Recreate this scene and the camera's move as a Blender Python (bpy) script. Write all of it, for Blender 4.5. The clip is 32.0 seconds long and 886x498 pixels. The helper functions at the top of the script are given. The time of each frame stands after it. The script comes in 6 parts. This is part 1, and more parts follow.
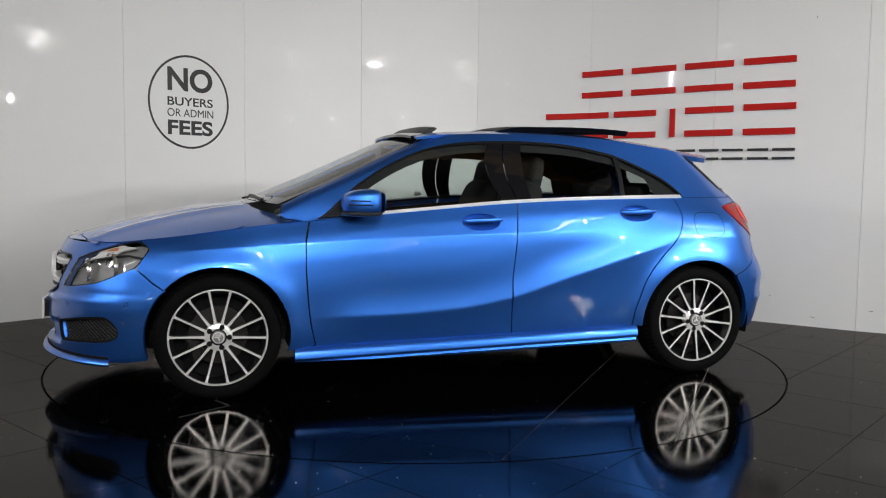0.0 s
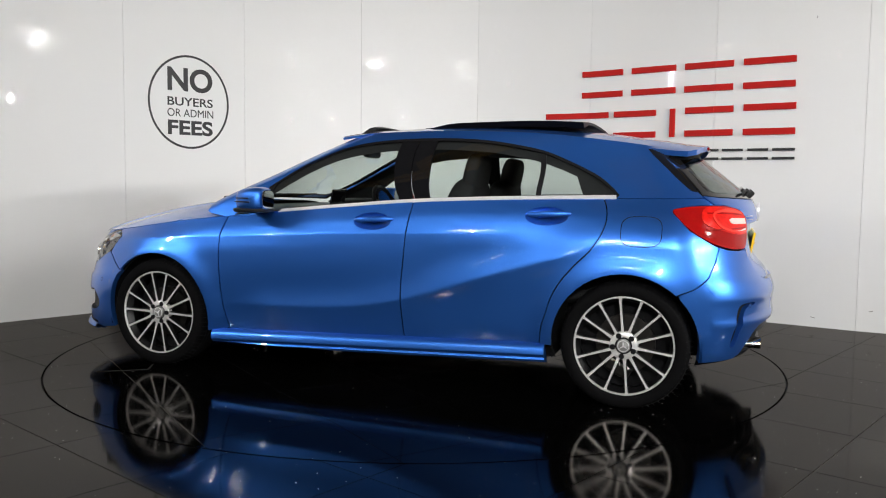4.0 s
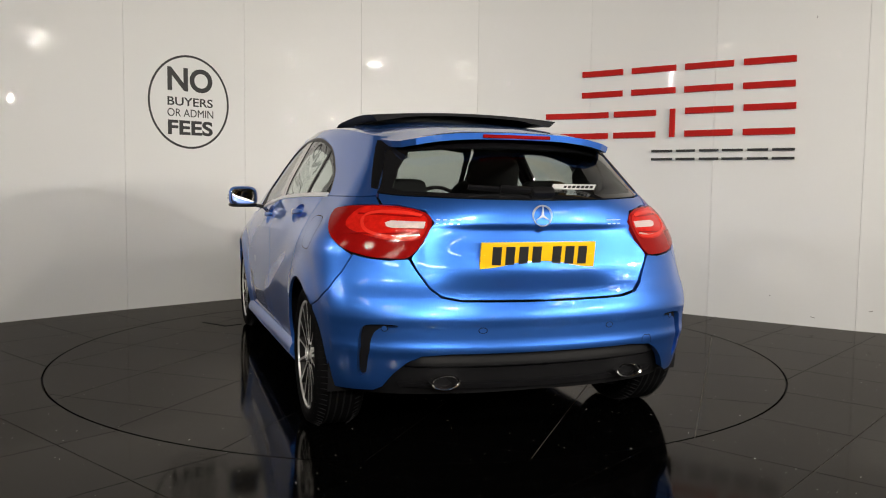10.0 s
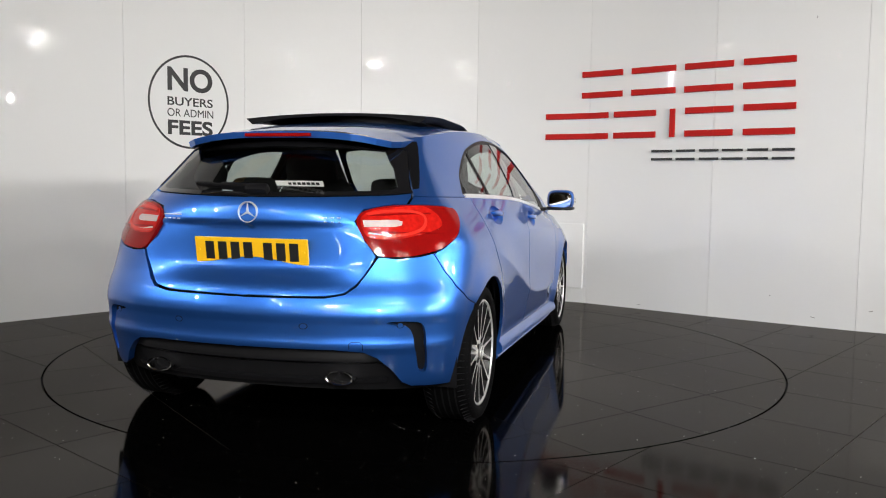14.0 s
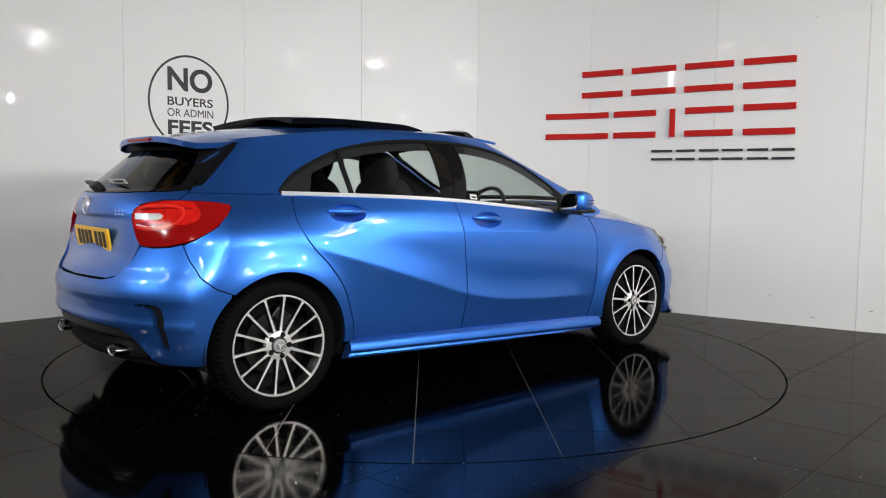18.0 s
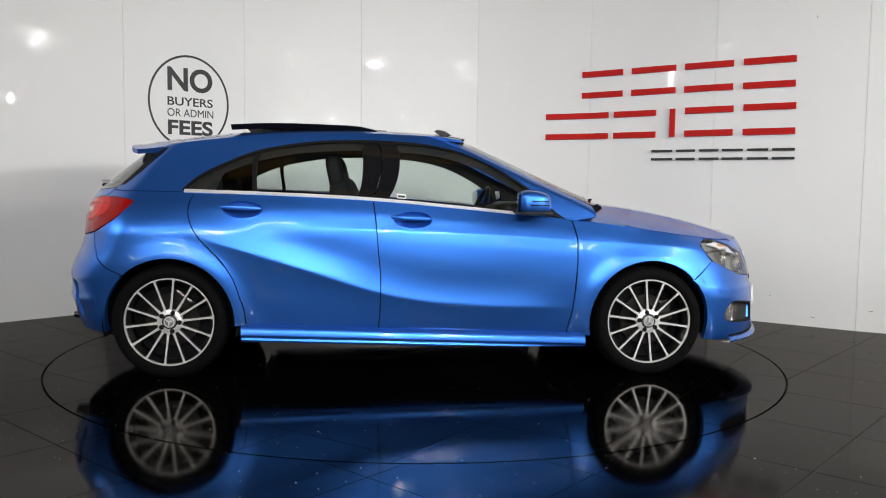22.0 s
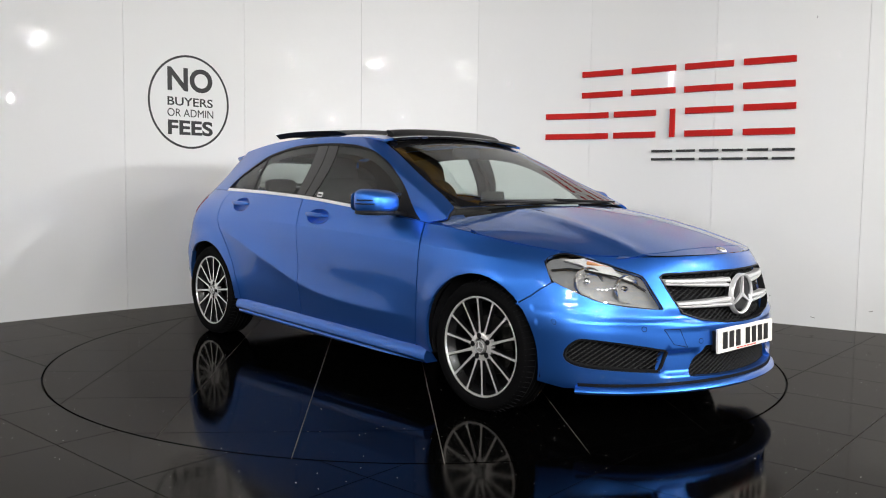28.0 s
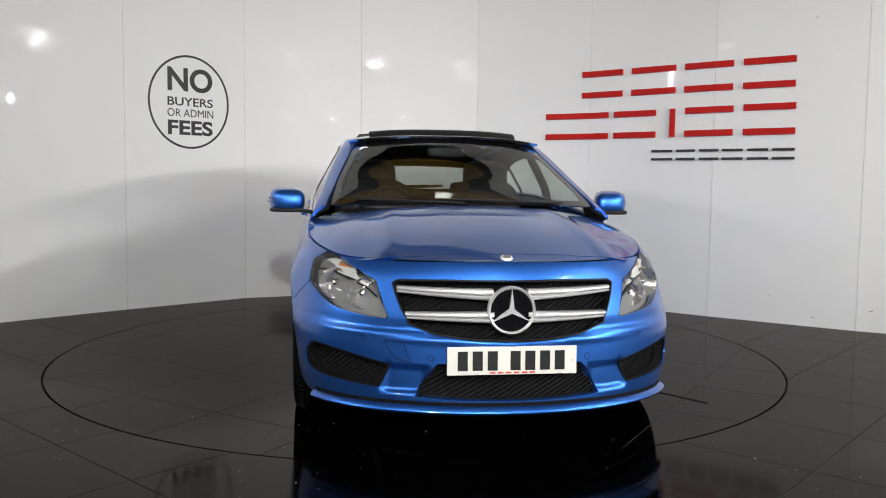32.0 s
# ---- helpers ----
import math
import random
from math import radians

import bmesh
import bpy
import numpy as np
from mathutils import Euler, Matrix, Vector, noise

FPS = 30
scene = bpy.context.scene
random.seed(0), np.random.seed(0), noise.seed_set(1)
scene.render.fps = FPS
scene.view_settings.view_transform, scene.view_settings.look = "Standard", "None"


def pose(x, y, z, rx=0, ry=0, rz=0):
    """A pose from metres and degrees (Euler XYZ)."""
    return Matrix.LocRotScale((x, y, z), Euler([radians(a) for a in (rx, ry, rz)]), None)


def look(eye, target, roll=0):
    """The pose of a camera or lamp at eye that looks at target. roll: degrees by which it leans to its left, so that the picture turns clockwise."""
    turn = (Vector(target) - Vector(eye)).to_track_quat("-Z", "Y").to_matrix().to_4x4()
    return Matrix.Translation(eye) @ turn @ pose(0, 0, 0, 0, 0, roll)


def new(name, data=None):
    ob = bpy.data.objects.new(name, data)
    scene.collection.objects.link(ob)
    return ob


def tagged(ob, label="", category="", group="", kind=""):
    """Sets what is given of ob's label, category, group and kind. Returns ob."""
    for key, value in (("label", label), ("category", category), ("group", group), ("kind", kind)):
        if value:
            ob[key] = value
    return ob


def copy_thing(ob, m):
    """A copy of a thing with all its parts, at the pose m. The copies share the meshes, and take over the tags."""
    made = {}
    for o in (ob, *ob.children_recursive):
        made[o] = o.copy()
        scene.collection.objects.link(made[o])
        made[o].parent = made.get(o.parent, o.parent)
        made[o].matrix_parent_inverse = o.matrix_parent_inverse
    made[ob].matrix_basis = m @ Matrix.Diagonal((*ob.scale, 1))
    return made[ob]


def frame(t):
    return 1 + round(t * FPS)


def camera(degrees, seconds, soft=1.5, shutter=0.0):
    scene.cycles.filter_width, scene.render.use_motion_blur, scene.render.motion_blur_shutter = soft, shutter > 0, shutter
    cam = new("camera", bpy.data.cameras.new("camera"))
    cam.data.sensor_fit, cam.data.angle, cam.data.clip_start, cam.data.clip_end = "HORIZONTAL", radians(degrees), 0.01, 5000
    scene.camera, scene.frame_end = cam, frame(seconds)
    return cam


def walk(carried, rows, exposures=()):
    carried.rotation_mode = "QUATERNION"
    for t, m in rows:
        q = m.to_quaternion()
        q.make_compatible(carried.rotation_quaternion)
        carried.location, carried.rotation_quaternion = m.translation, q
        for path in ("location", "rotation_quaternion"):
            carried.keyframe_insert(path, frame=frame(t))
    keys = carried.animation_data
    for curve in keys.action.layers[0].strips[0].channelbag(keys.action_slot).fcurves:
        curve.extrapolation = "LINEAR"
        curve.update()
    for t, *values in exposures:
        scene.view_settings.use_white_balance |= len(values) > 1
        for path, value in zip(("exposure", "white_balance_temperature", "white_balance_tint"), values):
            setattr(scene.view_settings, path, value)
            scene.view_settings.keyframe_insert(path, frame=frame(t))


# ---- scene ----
cam = camera(56.36, 32.0, soft=1.1)
EYE = Vector((0.0, -5.354, 1.076))
YAW, PITCH, LEAN = radians(1.575), radians(-4.42), 0.706
AIM = EYE + Vector((math.sin(YAW) * math.cos(PITCH), math.cos(YAW) * math.cos(PITCH), math.sin(PITCH)))
walk(cam, [(0, look(EYE, AIM, LEAN)), (32, look(EYE, AIM, LEAN))],
     exposures=[(0, -0.24, 6500, 10), (1, -0.14, 6500, 10), (2, 0.02, 6500, 10), (3, 0.17, 6500, 10), (5.5, 0.18, 6600, 10), (6.5, 0.18, 7000, 10), (7, 0.18, 7500, 10), (8, 0.18, 7200, 10),
                (9, 0.10, 7600, 10), (10, -0.10, 7200, 10), (11, -0.22, 6950, 10), (12, -0.12, 6750, 10), (14, 0.12, 6650, 10), (17, 0.20, 6500, 10),
                (18, 0.02, 6500, 10), (19, -0.12, 6500, 10), (20, -0.10, 6500, 10), (22, 0.07, 6500, 10), (25, 0.12, 6500, 10), (28, 0.22, 6500, 10),
                (29, 0.22, 6500, 10), (30, 0.13, 6500, 10), (32, 0.0, 6500, 10)])

# ---- world and lamps ----
world = bpy.data.worlds.new("hall_air")
world.use_nodes = True
world.node_tree.nodes["Background"].inputs[0].default_value = (0.05, 0.052, 0.06, 1)
world.node_tree.nodes["Background"].inputs[1].default_value = 0.25
scene.world = world


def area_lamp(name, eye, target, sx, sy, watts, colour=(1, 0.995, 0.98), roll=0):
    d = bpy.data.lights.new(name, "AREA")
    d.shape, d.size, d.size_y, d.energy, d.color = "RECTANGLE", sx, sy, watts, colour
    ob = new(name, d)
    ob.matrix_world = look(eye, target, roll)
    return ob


# the hall's tubes and spots: place, length, width, power
HALL_LAMPS = ((5.6, -2.7, 3.56, 0.025, 0.36, 45, -35), (6.7, -3.75, 2.6, 0.07, 0.13, 98, -15), (4.55, -4.5, 3.55, 0.03, 0.42, 40, 0), (6.0, -6.3, 2.5, 0.05, 0.13, 72, 0),
              # two more, added round the low right spot to soften its shadow
              (5.2, -7.5, 2.6, 0.05, 0.13, 62, 0), (6.8, -5.1, 2.55, 0.05, 0.13, 80, 0),
              (0.43, -7.7, 2.55, 0.10, 0.22, 165, 0), (-1.8, -7.0, 3.6, 0.40, 0.05, 42, 0), (1.2, -6.7, 3.6, 0.40, 0.05, 46, 0), (-6.3, -2.75, 3.25, 0.10, 0.34, 50, 0), (-5.7, -4.0, 3.2, 0.10, 0.20, 42, 0),
              (-3.6, -6.2, 3.6, 0.03, 0.30, 22, 20))
POWER = 0.285
for x, y, z, sx, sy, w, roll in HALL_LAMPS:
    lamp = area_lamp("hall_lamp", (x, y, z), (x * 0.1, 0.8, 0.9), sx, sy, w * POWER, roll=roll)
    lamp.data.spread = radians(84)
# unseen fill lamps, added to brighten the hall, shine straight down
for x, y, w in ((-2.6, -9.6, 80), (2.8, -9.6, 80), (8.6, -6.0, 260), (9.6, -1.0, 260), (9.0, -11.0, 200)):
    area_lamp("back_lamp", (x, y, 3.7), (x, y - 0.01, 0), 1.4, 0.10, w * POWER)
# no fixture here: added upward fill light so the roof steel shows in reflections
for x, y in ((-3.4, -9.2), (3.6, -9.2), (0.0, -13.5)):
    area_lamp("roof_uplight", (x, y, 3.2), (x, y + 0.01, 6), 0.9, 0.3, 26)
# a twin tube close by on the right
for dy in (-0.07, 0.07):
    area_lamp("twin_tube_lamp", (4.5, -2.3 + dy, 3.42), (4.5, -2.31 + dy, 0), 1.0, 0.03, 7 * POWER)


# ---- materials ----
def material(name, colour, rough=0.5, metal=0.0, coat=0.0, spec=0.5, noise_scale=0.0, vary=0.0, bump=0.0, bump_scale=200.0,
             emit=None, strength=0.0, alpha=1.0, trans=0.0, ior=1.45, rough_vary=0.0, coat_rough=0.012):
    m = bpy.data.materials.new(name)
    m.use_nodes = True
    nt = m.node_tree
    b = nt.nodes["Principled BSDF"]
    b.inputs["Base Color"].default_value = (*colour, 1)
    b.inputs["Roughness"].default_value = rough
    b.inputs["Metallic"].default_value = metal
    b.inputs["Coat Weight"].default_value = coat
    b.inputs["Coat Roughness"].default_value = coat_rough
    b.inputs["Specular IOR Level"].default_value = spec
    b.inputs["IOR"].default_value = ior
    b.inputs["Transmission Weight"].default_value = trans
    b.inputs["Alpha"].default_value = alpha
    if emit:
        b.inputs["Emission Color"].default_value = (*emit, 1)
        b.inputs["Emission Strength"].default_value = strength
    if noise_scale:
        tc = nt.nodes.new("ShaderNodeTexCoord")
        n1 = nt.nodes.new("ShaderNodeTexNoise")
        n1.inputs["Scale"].default_value = noise_scale
        n1.inputs["Detail"].default_value = 6
        nt.links.new(tc.outputs["Object"], n1.inputs["Vector"])
        ramp = nt.nodes.new("ShaderNodeMapRange")
        ramp.inputs["To Min"].default_value = 1 - vary
        ramp.inputs["To Max"].default_value = 1 + vary
        nt.links.new(n1.outputs["Fac"], ramp.inputs["Value"])
        mix = nt.nodes.new("ShaderNodeVectorMath")
        mix.operation = "SCALE"
        mix.inputs[0].default_value = colour
        nt.links.new(ramp.outputs["Result"], mix.inputs["Scale"])
        nt.links.new(mix.outputs["Vector"], b.inputs["Base Color"])
        if rough_vary:
            r2 = nt.nodes.new("ShaderNodeMapRange")
            r2.inputs["To Min"].default_value = rough - rough_vary
            r2.inputs["To Max"].default_value = rough + rough_vary
            nt.links.new(n1.outputs["Fac"], r2.inputs["Value"])
            nt.links.new(r2.outputs["Result"], b.inputs["Roughness"])
    if bump:
        tc = nt.nodes.new("ShaderNodeTexCoord")
        n2 = nt.nodes.new("ShaderNodeTexNoise")
        n2.inputs["Scale"].default_value = bump_scale
        n2.inputs["Detail"].default_value = 3
        nt.links.new(tc.outputs["Object"], n2.inputs["Vector"])
        bp = nt.nodes.new("ShaderNodeBump")
        bp.inputs["Strength"].default_value = bump
        bp.inputs["Distance"].default_value = 0.002
        nt.links.new(n2.outputs["Fac"], bp.inputs["Height"])
        nt.links.new(bp.outputs["Normal"], b.inputs["Normal"])
    return m


def paint_material():
    """Metallic blue with fine flakes under a clear coat."""
    m = material("blue_paint", (0.033, 0.162, 0.61), 0.37, 0.88, 1.0, 0.5, coat_rough=0.004)
    nt = m.node_tree
    b = nt.nodes["Principled BSDF"]
    tc = nt.nodes.new("ShaderNodeTexCoord")
    v = nt.nodes.new("ShaderNodeTexVoronoi")
    v.inputs["Scale"].default_value = 900
    nt.links.new(tc.outputs["Object"], v.inputs["Vector"])
    bp = nt.nodes.new("ShaderNodeBump")
    bp.inputs["Strength"].default_value = 0.05
    bp.inputs["Distance"].default_value = 0.001
    nt.links.new(v.outputs["Distance"], bp.inputs["Height"])
    nt.links.new(bp.outputs["Normal"], b.inputs["Normal"])
    return m


def granite_material(name, tone):
    """Polished black granite with sparse bright flecks, mica glints put into the colour."""
    m = material(name, (tone, tone, tone * 1.02), 0.10, 0, 0, 0.5)
    nt = m.node_tree
    b = nt.nodes["Principled BSDF"]
    tc = nt.nodes.new("ShaderNodeTexCoord")
    info = nt.nodes.new("ShaderNodeObjectInfo")
    add = nt.nodes.new("ShaderNodeVectorMath")
    nt.links.new(tc.outputs["Object"], add.inputs[0])
    nt.links.new(info.outputs["Random"], add.inputs[1])
    big = nt.nodes.new("ShaderNodeTexVoronoi")
    big.inputs["Scale"].default_value = 34
    nt.links.new(add.outputs["Vector"], big.inputs["Vector"])
    dot = nt.nodes.new("ShaderNodeMath")
    dot.operation = "LESS_THAN"
    nt.links.new(big.outputs["Distance"], dot.inputs[0])
    pick = nt.nodes.new("ShaderNodeSeparateColor")
    nt.links.new(big.outputs["Color"], pick.inputs["Color"])
    rare = nt.nodes.new("ShaderNodeMath")
    rare.operation = "GREATER_THAN"
    rare.inputs[1].default_value = 0.70
    nt.links.new(pick.outputs["Red"], rare.inputs[0])
    wide = nt.nodes.new("ShaderNodeMapRange")
    wide.inputs["To Min"].default_value, wide.inputs["To Max"].default_value = 0.038, 0.10
    nt.links.new(pick.outputs["Green"], wide.inputs["Value"])
    nt.links.new(wide.outputs["Result"], dot.inputs[1])
    both = nt.nodes.new("ShaderNodeMath")
    both.operation = "MULTIPLY"
    nt.links.new(dot.outputs["Value"], both.inputs[0])
    nt.links.new(rare.outputs["Value"], both.inputs[1])
    bright = nt.nodes.new("ShaderNodeMath")
    bright.operation = "MULTIPLY"
    nt.links.new(both.outputs["Value"], bright.inputs[0])
    glint = nt.nodes.new("ShaderNodeMapRange")
    glint.inputs["To Min"].default_value = 0.35
    nt.links.new(pick.outputs["Blue"], glint.inputs["Value"])
    nt.links.new(glint.outputs["Result"], bright.inputs[1])
    n1 = nt.nodes.new("ShaderNodeTexNoise")
    n1.inputs["Scale"].default_value = 55
    nt.links.new(add.outputs["Vector"], n1.inputs["Vector"])
    base = nt.nodes.new("ShaderNodeMapRange")
    base.inputs["To Min"].default_value = tone * 0.6
    base.inputs["To Max"].default_value = tone * 1.4
    nt.links.new(n1.outputs["Fac"], base.inputs["Value"])
    mix = nt.nodes.new("ShaderNodeMix")
    mix.data_type = "RGBA"
    nt.links.new(bright.outputs["Value"], mix.inputs["Factor"])
    nt.links.new(base.outputs["Result"], mix.inputs["A"])
    mix.inputs["B"].default_value = (1.0, 1.0, 0.96, 1)
    nt.links.new(mix.outputs["Result"], b.inputs["Base Color"])
    b.inputs["Specular IOR Level"].default_value = 0.0
    gl = nt.nodes.new("ShaderNodeBsdfGlossy")
    gl.inputs["Color"].default_value = (0.41, 0.39, 0.37, 1)
    fr = nt.nodes.new("ShaderNodeFresnel")
    fr.inputs["IOR"].default_value = 1.42
    mx = nt.nodes.new("ShaderNodeMixShader")
    nt.links.new(fr.outputs["Fac"], mx.inputs["Fac"])
    nt.links.new(b.outputs["BSDF"], mx.inputs[1])
    nt.links.new(gl.outputs["BSDF"], mx.inputs[2])
    nt.links.new(mx.outputs["Shader"], nt.nodes["Material Output"].inputs["Surface"])
    smear = nt.nodes.new("ShaderNodeTexNoise")
    smear.inputs["Scale"].default_value = 1.7
    smear.inputs["Detail"].default_value = 5
    nt.links.new(add.outputs["Vector"], smear.inputs["Vector"])
    rr = nt.nodes.new("ShaderNodeMapRange")
    rr.inputs["From Min"].default_value, rr.inputs["From Max"].default_value = 0.3, 0.7
    rr.inputs["To Min"].default_value, rr.inputs["To Max"].default_value = 0.055, 0.12
    nt.links.new(smear.outputs["Fac"], rr.inputs["Value"])
    nt.links.new(rr.outputs["Result"], gl.inputs["Roughness"])
    return m


def glass_material(name, tint, gloss=0.0):
    """Thin tinted pane: light passes straight, the coat mirrors."""
    m = bpy.data.materials.new(name)
    m.use_nodes = True
    nt = m.node_tree
    nt.nodes.remove(nt.nodes["Principled BSDF"])
    tr = nt.nodes.new("ShaderNodeBsdfTransparent")
    tr.inputs["Color"].default_value = (*tint, 1)
    gl = nt.nodes.new("ShaderNodeBsdfGlossy")
    gl.inputs["Roughness"].default_value = gloss
    lw = nt.nodes.new("ShaderNodeLayerWeight")
    lw.inputs["Blend"].default_value = 0.5
    pw = nt.nodes.new("ShaderNodeMath")
    pw.operation = "POWER"
    pw.inputs[1].default_value = 5.0
    nt.links.new(lw.outputs["Facing"], pw.inputs[0])
    fr = nt.nodes.new("ShaderNodeMath")
    fr.operation = "MULTIPLY_ADD"
    fr.inputs[1].default_value, fr.inputs[2].default_value = 0.92, 0.075
    nt.links.new(pw.outputs["Value"], fr.inputs[0])
    mx = nt.nodes.new("ShaderNodeMixShader")
    nt.links.new(fr.outputs["Value"], mx.inputs["Fac"])
    nt.links.new(tr.outputs["BSDF"], mx.inputs[1])
    nt.links.new(gl.outputs["BSDF"], mx.inputs[2])
    nt.links.new(mx.outputs["Shader"], nt.nodes["Material Output"].inputs["Surface"])
    return m


PAINT = paint_material()
TRIM = material("black_trim", (0.006, 0.006, 0.007), 0.42, 0, 0, 0.22, 40, 0.3, 0.15, 400)
GLOSS = material("gloss_black", (0.006, 0.006, 0.007), 0.06, 0, 0.6, 0.5, 3, 0.2)
SUNGLASS = material("black_roof_glass", (0.004, 0.004, 0.005), 0.45, 0, 0, 0.10, 3, 0.2)
SHELL = material("dark_cavity", (0.004, 0.004, 0.005), 0.8, 0, 0, 0.2, 10, 0.4)
RUBBER = material("tyre_rubber", (0.0035, 0.0035, 0.0038), 0.7, 0, 0, 0.03, 30, 0.35, 0.3, 300, rough_vary=0.1)
ALLOY = material("machined_alloy", (0.86, 0.85, 0.84), 0.30, 0.7, 0.3, 0.5, 60, 0.06, 0.05, 500)
DARKRIM = material("black_rim", (0.004, 0.004, 0.0045), 0.32, 0.0, 0.15, 0.5, 20, 0.3)
CHROME = material("chrome", (0.88, 0.88, 0.89), 0.14, 1.0, 0, 0.5, 8, 0.04)
SATIN = material("satin_silver", (0.80, 0.80, 0.81), 0.28, 0.55, 0, 0.5, 30, 0.05)
STEEL = material("brake_steel", (0.05, 0.047, 0.045), 0.35, 1.0, 0, 0.5, 15, 0.3)
CLOTH = material("dark_seat_cloth", (0.011, 0.011, 0.012), 0.85, 0, 0, 0.3, 90, 0.4, 0.4, 700)
WIN = glass_material("window_glass", (0.80, 0.86, 0.83))
WINDARK = glass_material("tinted_glass", (0.50, 0.54, 0.52))
CLEAR = glass_material("clear_lens", (0.93, 0.94, 0.95))
REDLENS = material("red_lens", (0.46, 0.010, 0.007), 0.08, 0, 0.0, 0.4, 45, 0.55, 0.6, 70)
REDDARK = material("deep_red_lens", (0.22, 0.004, 0.004), 0.06, 0, 0.0, 0.35, 60, 0.12, 0.12, 120)
REDGUIDE = material("bright_red_guide", (0.62, 0.028, 0.018), 0.12, 0, 0.3, 0.5, 60, 0.15, 0.4, 160)
PALELENS = material("pale_lens", (0.52, 0.42, 0.40), 0.1, 0, 0.2, 0.5, 60, 0.1, 0.5, 120)
AMBER = material("amber_bulb", (0.42, 0.17, 0.06), 0.25, 0, 0.5, 0.5, 30, 0.2)
REFLECTOR = material("lamp_reflector", (0.88, 0.87, 0.86), 0.16, 0.9, 0, 0.5, 25, 0.1, 1.0, 45)
HOUSING = material("lamp_housing", (0.20, 0.20, 0.195), 0.45, 0.2, 0, 0.5, 25, 0.25)
LAMPPALE = material("frosted_lamp_strip", (0.74, 0.74, 0.72), 0.22, 0.35, 0, 0.5, 40, 0.12, 0.5, 60)
YELLOWPLATE = material("yellow_plate", (0.85, 0.48, 0.012), 0.35, 0, 0.3, 0.5, 12, 0.05)
WHITEPLATE = material("white_plate", (0.78, 0.76, 0.70), 0.35, 0, 0.3, 0.5, 12, 0.05)
INK = material("black_ink", (0.012, 0.012, 0.012), 0.45, 0, 0, 0.5, 30, 0.2)
REDINK = material("red_ink", (0.65, 0.05, 0.05), 0.45, 0, 0, 0.5, 30, 0.2)
PAPER = material("sticker_white", (0.75, 0.75, 0.74), 0.5, 0, 0, 0.5, 30, 0.05)
MIRROR = material("mirror_glass", (0.45, 0.46, 0.48), 0.01, 1.0)
WALLWHITE = material("gloss_white_panel", (0.735, 0.735, 0.73), 0.006, 0, 0.0, 0.14, 1.3, 0.02)
SEAM = material("panel_joint", (0.70, 0.70, 0.695), 0.35, 0, 0, 0.4, 20, 0.1)
SCUFF = material("scuff_grey", (0.20, 0.19, 0.18), 0.7, 0, 0, 0.3, 90, 0.4)
SIGNRED = material("sign_red", (0.44, 0.010, 0.008), 0.45, 0, 0, 0.15, 20, 0.06)
SIGNBLACK = material("sign_black", (0.012, 0.012, 0.013), 0.4, 0, 0, 0.5, 20, 0.2)
MESH = material("gloss_mesh", (0.03, 0.03, 0.031), 0.22, 0, 0.2, 0.5, 30, 0.2)
GRANITE = granite_material("black_granite", 0.0008)
GROUT = material("grey_grout", (0.30, 0.28, 0.25), 0.8, 0, 0, 0.3, 40, 0.3)
GAP = material("ring_gap_dark", (0.004, 0.004, 0.004), 0.7, 0, 0, 0.2, 20, 0.3)
HALLDARK = material("hall_wall_paint", (0.34, 0.33, 0.32), 0.8, 0, 0, 0.3, 1.2, 0.25)
HALLBOUNCE = material("bounce_hall_paint", (0.72, 0.71, 0.69), 0.7, 0, 0, 0.3, 1.2, 0.12)
CEILDARK = material("hall_ceiling_sheet", (0.07, 0.065, 0.06), 0.8, 0, 0, 0.3, 1.2, 0.3)
BEAM = material("ochre_beam", (0.46, 0.27, 0.05), 0.6, 0, 0, 0.4, 4, 0.2)
BEAMBLUE = material("blue_beam", (0.03, 0.09, 0.36), 0.5, 0, 0, 0.4, 4, 0.2)
TUBE = material("tube_glow", (0.9, 0.9, 0.9), 0.5, emit=(1.0, 0.96, 0.9), strength=24)


# ---- mesh helpers ----
def mesh_object(name, verts, faces, mat, parent=None, normals=None, smooth=True, label=""):
    me = bpy.data.meshes.new(name)
    me.from_pydata([tuple(v) for v in verts], [], [tuple(f) for f in faces])
    me.materials.append(mat)
    if smooth:
        me.shade_smooth()
    me.update()
    if normals is not None:
        me.normals_split_custom_set_from_vertices([tuple(n) for n in normals])
    ob = new(name, me)
    if parent:
        ob.parent = parent
    return tagged(ob, label) if label else ob


def part(name, bm, mat, parent=None, label="", smooth=False, angle=40):
    bmesh.ops.recalc_face_normals(bm, faces=bm.faces)
    me = bpy.data.meshes.new(name)
    bm.to_mesh(me)
    bm.free()
    me.materials.append(mat)
    if smooth:
        me.shade_smooth()
        me.set_sharp_from_angle(angle=radians(angle))
    ob = new(name, me)
    if parent:
        ob.parent = parent
    return tagged(ob, label) if label else ob


def add_box(bm, sx, sy, sz, m=None, bevel=0.0):
    g = bmesh.ops.create_cube(bm, size=1, matrix=(m or Matrix()) @ Matrix.Diagonal((sx, sy, sz, 1)))
    if bevel:
        es = list({e for v in g["verts"] for e in v.link_edges})
        bmesh.ops.bevel(bm, geom=es, offset=bevel, segments=2, affect="EDGES", profile=0.6)
    return bm


def add_cyl(bm, r1, r2, h, m=None, n=24, caps=True):
    bmesh.ops.create_cone(bm, cap_ends=caps, segments=n, radius1=r1, radius2=r2, depth=h, matrix=m or Matrix())
    return bm


